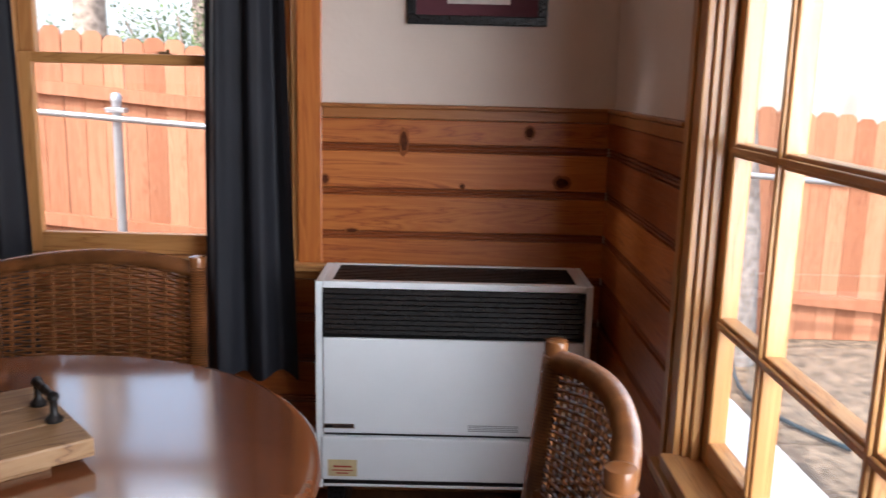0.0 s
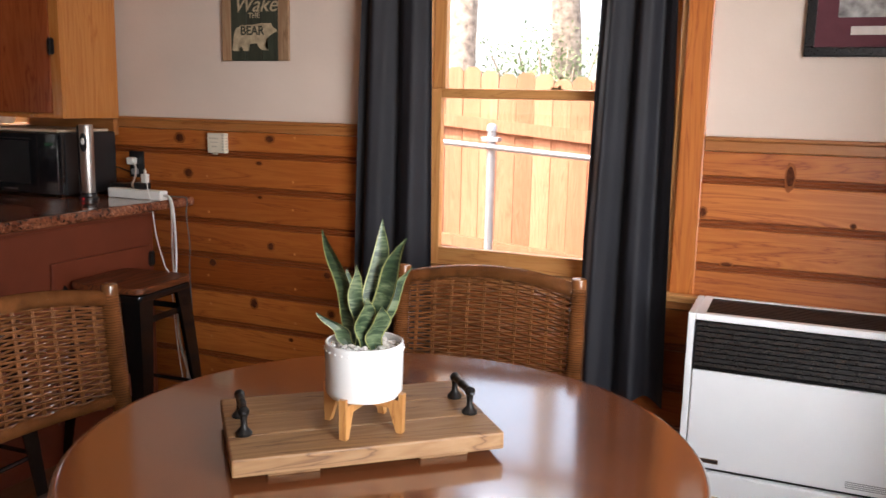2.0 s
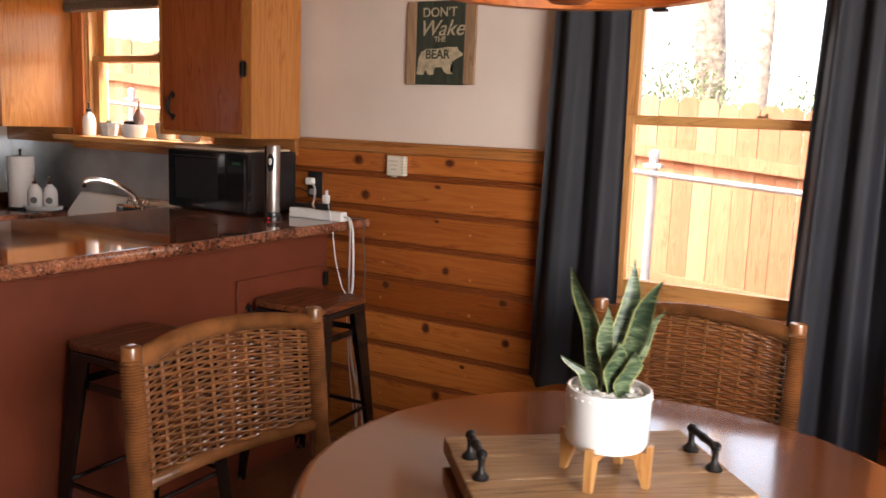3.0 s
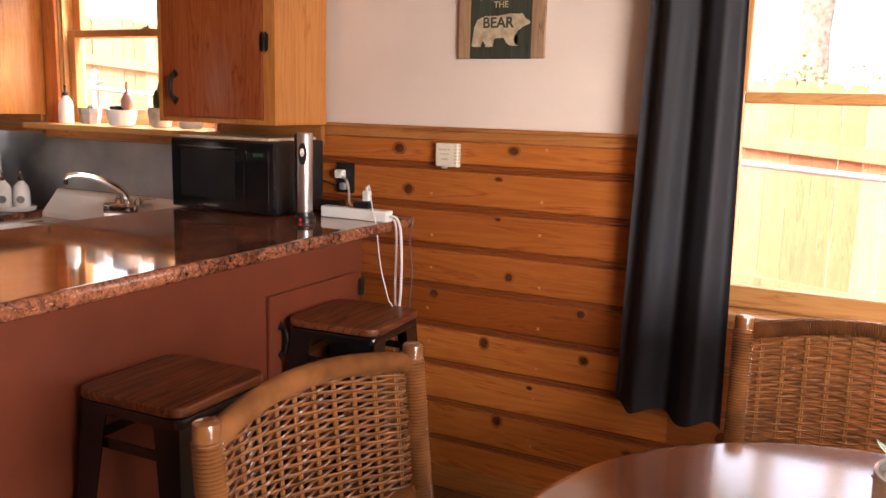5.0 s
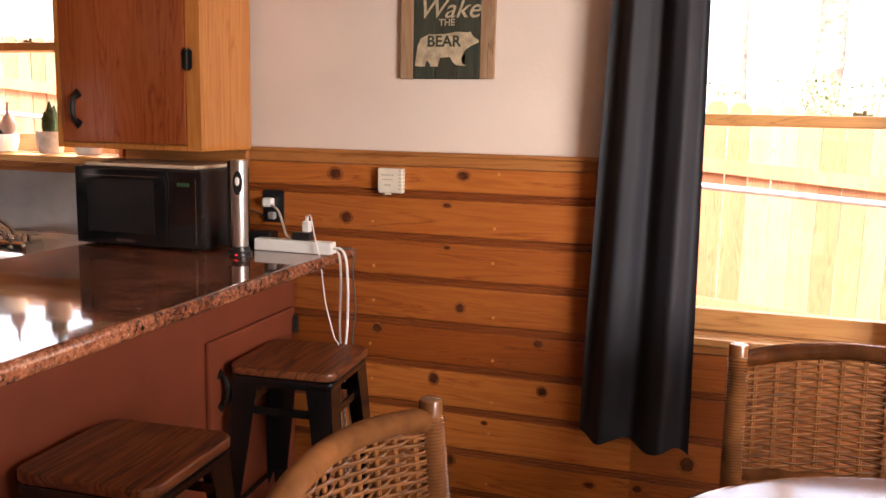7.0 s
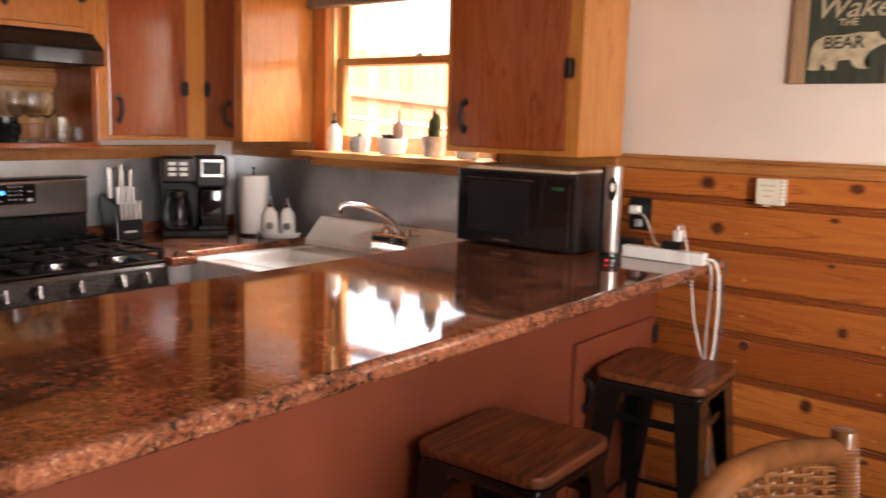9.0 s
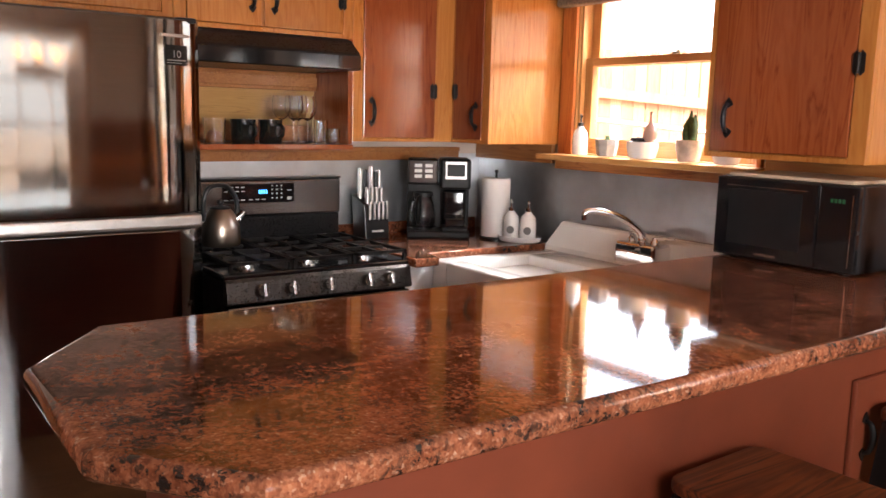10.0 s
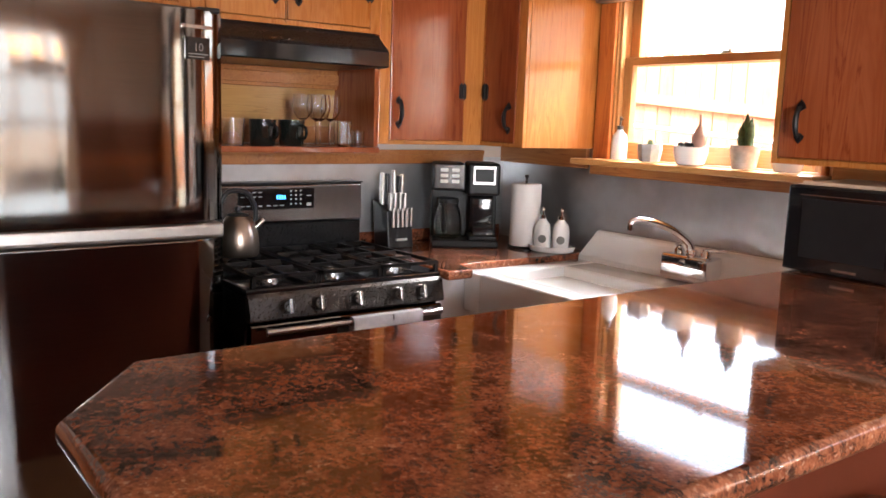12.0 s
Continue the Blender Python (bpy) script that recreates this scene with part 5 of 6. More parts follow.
def sink():
    x0, x1, y0, y1, z = -4.555, -3.41, 2.125, NORTH - 0.006, 0.886
    ob = thing("farmhouse_sink", ((x0 + x1) / 2, 2.5, 0), "white cast-iron sink with a high back and drainboard", "sink")
    bx0, bx1, by0, by1 = x0 + 0.10, -3.98, y0 + 0.10, 2.58
    part("basin", B((bx0 - 0.01, bx1 + 0.01, by0 - 0.01, by1 + 0.01, z - 0.065, z - 0.045)), porcelain, ob)
    part("rim", B((x0, bx0, y0, y1 - 0.08, z - 0.16, z), (bx0 - 0.004, x1, y0 + 0.001, by0, z - 0.159, z - 0.0004), (bx0 - 0.004, x1, by1, y1 - 0.081, z - 0.07, z - 0.0004), (bx1, x1 - 0.001, by0 - 0.004, by1 + 0.004, z - 0.07, z - 0.006), bevel=0.010, seg=3), porcelain, ob, smooth=True)
    back = bmesh.new()
    q = [(y1 - 0.09, z - 0.04), (y1 - 0.085, z + 0.02), (y1 - 0.055, z + 0.115), (y1 - 0.045, z + 0.128), (y1 - 0.03, z + 0.134), (y1, z + 0.134), (y1, z - 0.04)]
    a = [back.verts.new((x0 + (0.06 if zz > z + 0.1 else 0), yy, zz)) for yy, zz in q]
    b = [back.verts.new((x1, yy, zz)) for yy, zz in q]
    for i in range(len(q)):
        back.faces.new((a[i], a[(i + 1) % len(q)], b[(i + 1) % len(q)], b[i]))
    back.faces.new(a), back.faces.new(b)
    part("splash_ledge", back, porcelain, ob)
    part("cabinet", B((x0 + 0.005, x1 - 0.03, y0 + 0.03, y1, 0.0, z - 0.17), bevel=0.003), enamel, ob)
    f = thing("faucet", (-3.95, 2.7, 0.89), "chrome wall faucet with a long curved spout", "faucet")
    part("body", B((-4.04, -3.83, 2.68, 2.79, 0.905, 1.0), bevel=0.014, seg=3), chrome, f, smooth=True)
    part("spout", tube(smooth_path([(-3.935, 2.735, 0.995), (-3.94, 2.72, 1.045), (-3.97, 2.66, 1.093), (-4.01, 2.59, 1.122), (-4.04, 2.535, 1.126), (-4.05, 2.515, 1.115), (-4.051, 2.513, 1.09)], 6), lambda q: 0.016 - 0.004 * q, 14), chrome, f, smooth=True)
    part("spout_collar", lathe([(0.024, 1.0), (0.024, 1.012), (0.019, 1.018)], (-3.935, 2.735, 0), 20), chrome, f, smooth=True)
    for x in (-3.995, -3.875):
        h = part("valve", lathe([(0.022, 1.0), (0.02, 1.012), (0.014, 1.018), (0.013, 1.026)], (x, 2.74, 0), 16), chrome, f, smooth=True)
        part("lever", tube([(x, 2.74, 1.022), (x + (0.08 if x > -3.95 else -0.035), 2.76, 1.028)], lambda q: 0.009 - 0.004 * q), chrome, h, smooth=True)


sink()


# ---- things on the kitchen counter ----
def knife_block():
    ob = thing("knife_block", (-5.02, 2.12, 0.91), "black knife block full of steel-handled knives", "knife block")
    bm = B((-5.085, -4.965, 2.055, 2.185, 0.898, 1.06), bevel=0.004)
    for v in bm.verts:
        if v.co.z > 1.0:
            v.co.z += (-4.965 - v.co.x) * 0.35
            v.co.x -= 0.02
    part("block", bm, black_plastic, ob)
    part("mark", B((-4.9655, -4.964, 2.09, 2.15, 0.93, 0.94)), white_plastic, ob)
    for k, (y, x, top) in enumerate(((2.075, -5.06, 1.225), (2.10, -5.06, 1.22), (2.13, -5.05, 1.235), (2.155, -5.05, 1.21), (2.175, -5.055, 1.215), (2.08, -5.0, 1.14), (2.105, -5.0, 1.14), (2.13, -5.0, 1.14), (2.155, -5.0, 1.135))):
        part("knife_handle", B((x - 0.012, x + 0.012, y - 0.007, y + 0.007, 1.055, top), bevel=0.004), black_plastic if k in (1, 3) else satin_steel, ob)
    for k in range(5):
        y = 2.075 + k * 0.023
        part("knife_handle", B((-4.967, -4.955, y - 0.006, y + 0.006, 0.99, 1.075), bevel=0.003), satin_steel, ob)
    return ob


knives = knife_block()
knives.location += Vector((-0.055, 0.012, 0.012))


def coffee_maker():
    ob = new("coffee_maker")
    ob.matrix_basis = pose(-4.985, 2.45, 0.91, 0, 0, -33)
    tagged(ob, "black twin coffee maker with a glass carafe", "coffee maker")
    part("base", B((-0.11, 0.11, -0.15, 0.15, 0.0, 0.035), bevel=0.008), matte_black, ob)
    part("tower", B((-0.11, -0.02, -0.15, 0.15, 0.0355, 0.26), bevel=0.006), matte_black, ob)
    part("head", B((-0.11, 0.09, -0.15, -0.004, 0.255, 0.375), bevel=0.012), matte_black, ob)
    part("head", B((-0.11, 0.10, 0.004, 0.15, 0.235, 0.38), bevel=0.012), matte_black, ob)
    part("button_panel", B((0.0895, 0.0906, -0.142, -0.012, 0.265, 0.368), bevel=0.0004), plain("brown_gloss_panel", (0.035, 0.014, 0.009), 0.2), ob, "glossy dark brown button panel")
    part("lid_frame", B((0.098, 0.104, 0.028, 0.128, 0.285, 0.368), bevel=0.002), plain("silver_plastic", (0.55, 0.54, 0.52), 0.35, metal=0.8), ob)
    part("screen", B((0.1045, 0.106, 0.036, 0.120, 0.298, 0.355)), matte_black, ob)
    for r in range(3):
        for c in range(2):
            part("button", B((0.0905, 0.093, -0.118 + c * 0.05, -0.083 + c * 0.05, 0.288 + r * 0.025, 0.304 + r * 0.025), bevel=0.001), white_plastic, ob, "pale push button")
    part("brew_column", B((-0.02, 0.05, 0.02, 0.135, 0.06, 0.234), bevel=0.02, seg=4), black_gloss, ob, smooth=True)
    part("cup_stand", B((0.051, 0.106, 0.03, 0.125, 0.056, 0.10), bevel=0.006), black_gloss, ob)
    part("drip_tray", B((-0.02, 0.11, 0.015, 0.14, 0.0355, 0.055), bevel=0.004), matte_black, ob)
    part("carafe", lathe([(0.045, 0.037), (0.062, 0.05), (0.064, 0.12), (0.05, 0.17), (0.043, 0.185), (0.046, 0.195)], (0.04, -0.075, 0), 24), glass, ob, smooth=True)
    part("carafe_lid", lathe([(0.047, 0.196), (0.046, 0.215), (0.02, 0.22)], (0.04, -0.075, 0), 20), matte_black, ob, smooth=True)
    part("carafe_handle", tube(smooth_path([(0.09, -0.09, 0.2), (0.135, -0.1, 0.18), (0.135, -0.1, 0.09), (0.10, -0.09, 0.07)], 5), 0.009), matte_black, ob, smooth=True)


coffee_maker()
pt = thing("paper_towel_roll", (-4.795, 2.655, 0.91), "white paper towel roll standing upright on a holder", "paper towel")
part("foot", lathe([(0.075, 0.0), (0.075, 0.008), (0.02, 0.012)], (-4.795, 2.655, 0.91)), black_metal, pt, smooth=True)
part("roll", lathe([(0.066, 0.013), (0.068, 0.016), (0.068, 0.288), (0.066, 0.292), (0.022, 0.292)], (-4.795, 2.655, 0.91), 40), plain("paper", (0.80, 0.78, 0.75), 0.95, vary=0.03, relief=0.3, fine=300), pt, smooth=True)
part("pole", lathe([(0.006, 0.29), (0.006, 0.318), (0.01, 0.322), (0.008, 0.332)], (-4.795, 2.655, 0.91), 12), black_metal, pt, smooth=True)

dish = thing("soap_dish", (-4.645, 2.685, 0.91), "oval white ceramic tray under two soap bottles", "tray")
bm = lathe([(0.075, 0.0), (0.085, 0.006), (0.092, 0.026), (0.088, 0.027), (0.08, 0.01), (0.01, 0.008)], (0, 0, 0), 32)
bm.transform(pose(-4.645, 2.685, 0.911, 0, 0, 35) @ Matrix.Diagonal((1.15, 0.75, 1, 1)))
part("dish", bm, porcelain, dish, smooth=True)


def pump_bottle(at, body, top, label, h=0.135, r=0.038, parent_name="soap_bottle"):
    ob = thing(parent_name, at, label, "bottle", "soap bottles")
    part("bottle", lathe([(r * 0.92, 0.0), (r, 0.006), (r, h * 0.62), (r * 0.85, h * 0.82), (r * 0.4, h * 0.95), (r * 0.36, h)], at, 24), body, ob, smooth=True)
    part("collar", lathe([(r * 0.42, h), (r * 0.42, h + 0.016), (r * 0.14, h + 0.018), (r * 0.14, h + 0.045)], at, 12), top, ob, smooth=True)
    part("pump", tube([(at[0], at[1], at[2] + h + 0.048), (at[0] + 0.012, at[1] - 0.012, at[2] + h + 0.05), (at[0] + 0.028, at[1] - 0.022, at[2] + h + 0.042)], 0.0055), top, ob, smooth=True)
    return ob


for p in ((-4.68, 2.66, 0.922), (-4.61, 2.705, 0.922)):
    sb = pump_bottle(p, porcelain, chrome, "white soap bottle with a steel pump and round label")
    ring = lathe([(0.018, 0.0), (0.018, 0.0006), (0.0145, 0.0006), (0.0145, 0.0)], (0, 0, 0), 24)
    ring.transform(pose(p[0] + 0.0272, p[1] - 0.0272, p[2] + 0.048, 90, 0, 45))
    part("label_ring", ring, plain("label_ink", (0.2, 0.2, 0.19), 0.6), sb)

# ---- on the kitchen sill ----
SZ = KZ0 + 0.004
pump_bottle((-4.385, 2.795, SZ), porcelain, black_plastic, "white lotion bottle with a black pump", 0.125, 0.034, "lotion_bottle")


def pot(name, at, r, h, material, label, square=False):
    ob = thing(name, at, label, "pot", "pots on the sill")
    part("pot", lathe([(r * 0.7, 0.0), (r * 0.82, 0.004), (r, h * 0.7), (r * 0.98, h), (r * 0.88, h), (r * 0.86, h * 0.85), (0.002, h * 0.84)], at, 8 if square else 24), material, ob, smooth=not square)
    return ob


cactus_green = plain("cactus_green", (0.06, 0.12, 0.04), 0.6, vary=0.35, scale=60)
grey_stone = plain("grey_concrete", (0.36, 0.37, 0.37), 0.8, vary=0.2, scale=40)
p2 = pot("succulent_pot", (-4.216, 2.79, SZ), 0.05, 0.072, grey_stone, "small grey faceted pot with a tiny succulent", True)
for k in range(7):
    a = k * 0.9
    part("leaf", lathe([(0.002, 0.0), (0.006, 0.01), (0.001, 0.028)], (-4.216 + 0.008 * math.cos(a), 2.79 + 0.008 * math.sin(a), SZ + 0.06 + 0.002 * (k % 3)), 6), cactus_green, p2)
p3 = pot("stone_bowl", (-4.016, 2.79, SZ), 0.066, 0.07, porcelain, "white bowl holding dark stones and a pink ornament")
rnd = random.Random(11)
for k in range(9):
    bm = bmesh.new()
    bmesh.ops.create_icosphere(bm, subdivisions=2, radius=rnd.uniform(0.012, 0.018), matrix=pose(-4.016 + rnd.uniform(-0.04, 0.02), 2.79 + rnd.uniform(-0.03, 0.03), SZ + 0.072 + rnd.uniform(0, 0.015)) @ Matrix.Diagonal((1.2, 1, 0.7, 1)))
    part("stone", bm, black_iron, p3, smooth=True)
bm = lathe([(0.004, 0.0), (0.026, 0.02), (0.03, 0.045), (0.016, 0.075), (0.006, 0.09), (0.005, 0.125), (0.008, 0.13)], (-3.985, 2.795, SZ + 0.062), 20)
part("ornament", bm, plain("pink_glass_ornament", (0.42, 0.27, 0.22), 0.3), p3, "pinkish drop-shaped ornament", smooth=True)
p4 = pot("cactus_pot", (-3.78, 2.79, SZ), 0.052, 0.085, plain("marbled_pot", (0.66, 0.64, 0.60), 0.5, vary=0.25, scale=30), "white marbled pot with a green cactus")
for dx, dy, h in ((0, 0, 0.13), (-0.018, 0.006, 0.10), (0.017, -0.006, 0.105), (0.008, 0.015, 0.115), (-0.01, -0.014, 0.09)):
    bm = lathe([(0.010, 0.0), (0.014, h * 0.4), (0.012, h * 0.75), (0.002, h)], (-3.78 + dx, 2.79 + dy, SZ + 0.07), 10)
    part("stem", bm, cactus_green, p4)
pot("small_dish", (-3.606, 2.79, SZ), 0.055, 0.05, porcelain, "plain white dish on the window sill")

# ---- roman shade ----
shade_cloth = plain("woven_shade", (0.17, 0.115, 0.075), 0.9, vary=0.35, scale=90, relief=0.6, fine=250)
shade = thing("roman_shade", (-4.03, NORTH - 0.05, 1.99), "folded brown woven roman shade above the kitchen window", "shade")
for k in range(4):
    part("fold", B((-4.56, -3.50, NORTH - 0.085 + 0.006 * k, NORTH - 0.024, 1.985 + 0.036 * k, 2.03 + 0.036 * k), bevel=0.012, seg=3), shade_cloth, shade)
part("head_rail", B((-4.56, -3.50, NORTH - 0.06, NORTH - 0.024, 2.14, 2.19)), shade_cloth, shade)


# ---- glassware in the niche ----
def tumbler(at, r, h, material, name, label):
    ob = thing(name, at, label, "glass", "glassware in the niche")
    part("cup", lathe([(r * 0.86, 0.0), (r * 0.9, 0.003), (r, h), (r - 0.003, h), (r * 0.85, 0.008), (0.002, 0.007)], at, 24), material, ob, smooth=True)
    return ob


black_glaze = plain("black_glaze", (0.01, 0.012, 0.01), 0.08, coat=0.5)
S = 1.3575
tumbler((-4.955, 1.325, S), 0.045, 0.10, glass, "glass_mug", "clear glass mug on the open shelf")
for y in (1.445, 1.565):
    mug = tumbler((-4.955, y, S), 0.052, 0.098, black_glaze, "black_mug", "glossy black mug on the open shelf")
    part("handle", tube(smooth_path([(-4.91, y + 0.012, S + 0.08), (-4.875, y + 0.02, S + 0.07), (-4.875, y + 0.02, S + 0.035), (-4.912, y + 0.012, S + 0.02)], 5), 0.006), black_glaze, mug, smooth=True)
for x, y in ((-4.99, 1.63), (-4.94, 1.665), (-5.0, 1.715), (-4.945, 1.73)):
    ob = thing("wine_glass", (x, y, S), "clear stemmed wine glass on the open shelf", "glass", "glassware in the niche")
    part("bowl", lathe([(0.036, 0.0), (0.036, 0.002), (0.006, 0.006), (0.004, 0.02), (0.004, 0.095), (0.02, 0.105), (0.038, 0.135), (0.040, 0.16), (0.034, 0.20), (0.032, 0.20), (0.038, 0.16), (0.036, 0.136), (0.018, 0.108), (0.001, 0.104)], (x, y, S), 24), glass, ob, smooth=True)
tumbler((-4.93, 1.785, S), 0.03, 0.10, glass, "shot_tumbler", "tall clear tumbler on the open shelf")
tumbler((-4.985, 1.80, S), 0.03, 0.10, glass, "shot_tumbler", "tall clear tumbler on the open shelf")
tumbler((-4.93, 1.85, S), 0.025, 0.062, glass, "small_tumbler", "short clear tumbler on the open shelf")

# ---- microwave corner of the bar ----
BZ = 1.0505


def microwave():
    x0, x1, y0, y1, z0, z1 = -3.40, -2.915, 2.47, 2.78, BZ + 0.005, 1.318
    ob = thing("microwave", ((x0 + x1) / 2, 2.63, BZ), "black countertop microwave oven with a glossy door", "microwave")
    part("body", B((x0 + 0.004, x1, y0 + 0.025, y1, z0, z1), bevel=0.006), black_plastic, ob)
    d = part("door", B((x0, x1 - 0.125, y0, y0 + 0.0245, z0 + 0.002, z1 - 0.002), bevel=0.006), black_gloss, ob)
    part("window", B((x0 + 0.05, x1 - 0.175, y0 - 0.0015, y0 - 0.0002, z0 + 0.045, z1 - 0.04)), black_plastic, d)
    part("trim_line", B((x0 + 0.04, x1 - 0.16, y0 - 0.0025, y0 - 0.0003, z1 - 0.03, z1 - 0.0275)), bright_steel, d)
    part("mark", B((-3.24, -3.165, y0 - 0.0025, y0 - 0.0003, z0 + 0.015, z0 + 0.023)), bright_steel, d)
    part("control_panel", B((x1 - 0.123, x1, y0, y0 + 0.0245, z0 + 0.002, z1 - 0.002), bevel=0.006), black_gloss, ob)
    part("edge_line", B((x1 - 0.018, x1 - 0.015, y0 - 0.002, y0 - 0.0002, z0 + 0.02, z1 - 0.03)), bright_steel, ob)
    green = bpy.data.materials.new("green_digits")
    green.use_nodes = True
    green.node_tree.nodes["Principled BSDF"].inputs["Base Color"].default_value = (0.01, 0.03, 0.02, 1)
    green.node_tree.nodes["Principled BSDF"].inputs["Emission Color"].default_value = (0.1, 0.7, 0.15, 1)
    green.node_tree.nodes["Principled BSDF"].inputs["Emission Strength"].default_value = 0.006
    part("digits", B(*[(x1 - 0.085 + 0.012 * k, x1 - 0.077 + 0.012 * k, y0 - 0.001, y0 - 0.0002, z1 - 0.055, z1 - 0.043) for k in range(4)]), green, ob)
    for x in (x0 + 0.05, x1 - 0.05):
        for y in (y0 + 0.05, y1 - 0.05):
            part("foot", lathe([(0.014, 0.0), (0.014, 0.0055)], (x, y, BZ), 10), black_plastic, ob)
    cb = thing("cutting_board", (-3.12, 2.62, z1), "thin pale cutting board lying on the microwave", "cutting board")
    part("board", B((-3.36, -2.935, 2.475, 2.76, z1 + 0.0005, z1 + 0.012), bevel=0.003), plain("pale_board", (0.55, 0.42, 0.30), 0.6), cb)


microwave()
op = thing("electric_opener", (-2.778, 2.478, BZ), "silver electric wine opener in a black charging base", "bottle opener")
part("base", lathe([(0.038, 0.0), (0.038, 0.012), (0.031, 0.018), (0.03, 0.03)], (-2.778, 2.478, BZ), 24), black_plastic, op, smooth=True)
part("body", lathe([(0.0255, 0.031), (0.0265, 0.035), (0.027, 0.19)], (-2.778, 2.478, BZ), 28), satin_steel, op, smooth=True)
part("upper_body", lathe([(0.0272, 0.1905), (0.0275, 0.30), (0.025, 0.306), (0.02, 0.306)], (-2.778, 2.478, BZ), 28), satin_steel, op, smooth=True)
part("dark_back", B((-2.812, -2.80, 2.46, 2.50, BZ + 0.03, BZ + 0.302), bevel=0.003), black_plastic, op)
bm = lathe([(0.02, 0.0), (0.02, 0.004), (0.017, 0.006)], (0, 0, 0), 20)
bm.transform(pose(-2.768, 2.4525, BZ + 0.235, 90, 0, 20) @ Matrix.Diagonal((0.75, 1.9, 1, 1)))
part("grip_inset", bm, black_plastic, op)
bm = lathe([(0.008, 0.0), (0.008, 0.004), (0.006, 0.006)], (0, 0, 0), 16)
bm.transform(pose(-2.7665, 2.4475, BZ + 0.24, 90, 0, 20) @ Matrix.Diagonal((0.9, 1.8, 1, 1)))
part("button", bm, white_plastic, op)
red_glow = bpy.data.materials.new("red_led")
red_glow.use_nodes = True
red_glow.node_tree.nodes["Principled BSDF"].inputs["Base Color"].default_value = (0.1, 0.01, 0.01, 1)
red_glow.node_tree.nodes["Principled BSDF"].inputs["Emission Color"].default_value = (1, 0.02, 0.03, 1)
red_glow.node_tree.nodes["Principled BSDF"].inputs["Emission Strength"].default_value = 0.4
part("led", B((-2.772, -2.766, 2.4385, 2.4405, BZ + 0.006, BZ + 0.010)), red_glow, op)

ps = thing("power_strip", (-2.66, 2.62, BZ), "white power strip lying on the granite", "power strip")
part("body", B((-2.80, -2.52, 2.602, 2.648, BZ, BZ + 0.04), bevel=0.004), white_plastic, ps)
part("socket", B(*[(-2.785 + 0.045 * k, -2.757 + 0.045 * k, 2.612, 2.638, BZ + 0.0402, BZ + 0.041) for k in range(5)]), plain("socket_grey", (0.5, 0.49, 0.46), 0.5), ps)
part("reset_button", lathe([(0.005, 0.0), (0.004, 0.003)], (0, 0, 0), 10), black_plastic, ps).matrix_local = Matrix.Translation(Vector((-2.52, 2.622, BZ + 0.018)) - BASE[ps.name]) @ pose(0, 0, 0, 0, 90, 0)
ch = thing("black_charger", (-2.625, 2.625, BZ + 0.041), "black plug adapter on the power strip", "charger")
part("body", B((-2.665, -2.60, 2.608, 2.642, BZ + 0.0415, BZ + 0.068), bevel=0.005), black_plastic, ch)
ch = thing("white_charger", (-2.63, 2.625, BZ + 0.068), "small white phone charger with a thin cable", "charger")
part("body", B((-2.628, -2.603, 2.612, 2.638, BZ + 0.0685, BZ + 0.105), bevel=0.004), white_plastic, ch)
part("plug", B((-2.620, -2.611, 2.62, 2.63, BZ + 0.105, BZ + 0.122), bevel=0.001), white_plastic, ch)
part("cable", tube(smooth_path([(-2.615, 2.62, BZ + 0.118), (-2.59, 2.60, BZ + 0.125), (-2.565, 2.58, BZ + 0.06), (-2.545, 2.58, BZ - 0.02), (-2.53, 2.585, 0.9), (-2.505, 2.60, 0.78), (-2.495, 2.62, 0.72), (-2.50, 2.66, 0.4), (-2.47, 2.7, 0.02)], 6), 0.0022, 6), white_plastic, ch, smooth=True)
cord = thing("white_power_cord", (-2.49, 2.63, 0), "thick white power cord hanging over the bar edge", "cord", "power cords")
part("cord", tube(smooth_path([(-2.52, 2.625, BZ + 0.02), (-2.49, 2.62, BZ + 0.018), (-2.472, 2.62, BZ - 0.02), (-2.468, 2.625, 0.93), (-2.475, 2.635, 0.8), (-2.485, 2.64, 0.7), (-2.49, 2.66, 0.45), (-2.46, 2.7, 0.2), (-2.47, 2.72, 0.006)], 7), 0.0048, 8), white_plastic, cord, smooth=True)
cord = thing("white_power_cord", (-2.51, 2.63, 0), "thick white power cord hanging over the bar edge", "cord", "power cords")
part("cord", tube(smooth_path([(-2.60, 2.65, BZ + 0.01), (-2.53, 2.655, BZ + 0.008), (-2.508, 2.65, BZ - 0.02), (-2.505, 2.65, 0.93), (-2.51, 2.655, 0.8), (-2.505, 2.66, 0.7), (-2.48, 2.68, 0.45), (-2.50, 2.72, 0.006)], 7), 0.0042, 8), white_plastic, cord, smooth=True)
cord = thing("grey_flat_cable", (-2.5, 2.72, BZ), "thin dark grey cable drooping past the bar end", "cord")
part("cord", tube(smooth_path([(-2.62, 2.70, BZ + 0.004), (-2.53, 2.72, BZ + 0.006), (-2.49, 2.73, BZ - 0.002), (-2.50, 2.735, 0.98), (-2.49, 2.74, 0.85), (-2.51, 2.76, 0.7), (-2.50, 2.77, 0.3), (-2.52, 2.77, 0.005)], 6), 0.003, 6), plain("grey_cable", (0.09, 0.085, 0.08), 0.5), cord, smooth=True)

ol = thing("wall_outlet", (-2.852, FACE, 1.12), "black wall outlet with two plugs pushed in", "outlet")
part("plate", B((-2.893, -2.811, FACE - 0.007, FACE - 0.0005, 1.115, 1.232), bevel=0.002), black_plastic, ol)
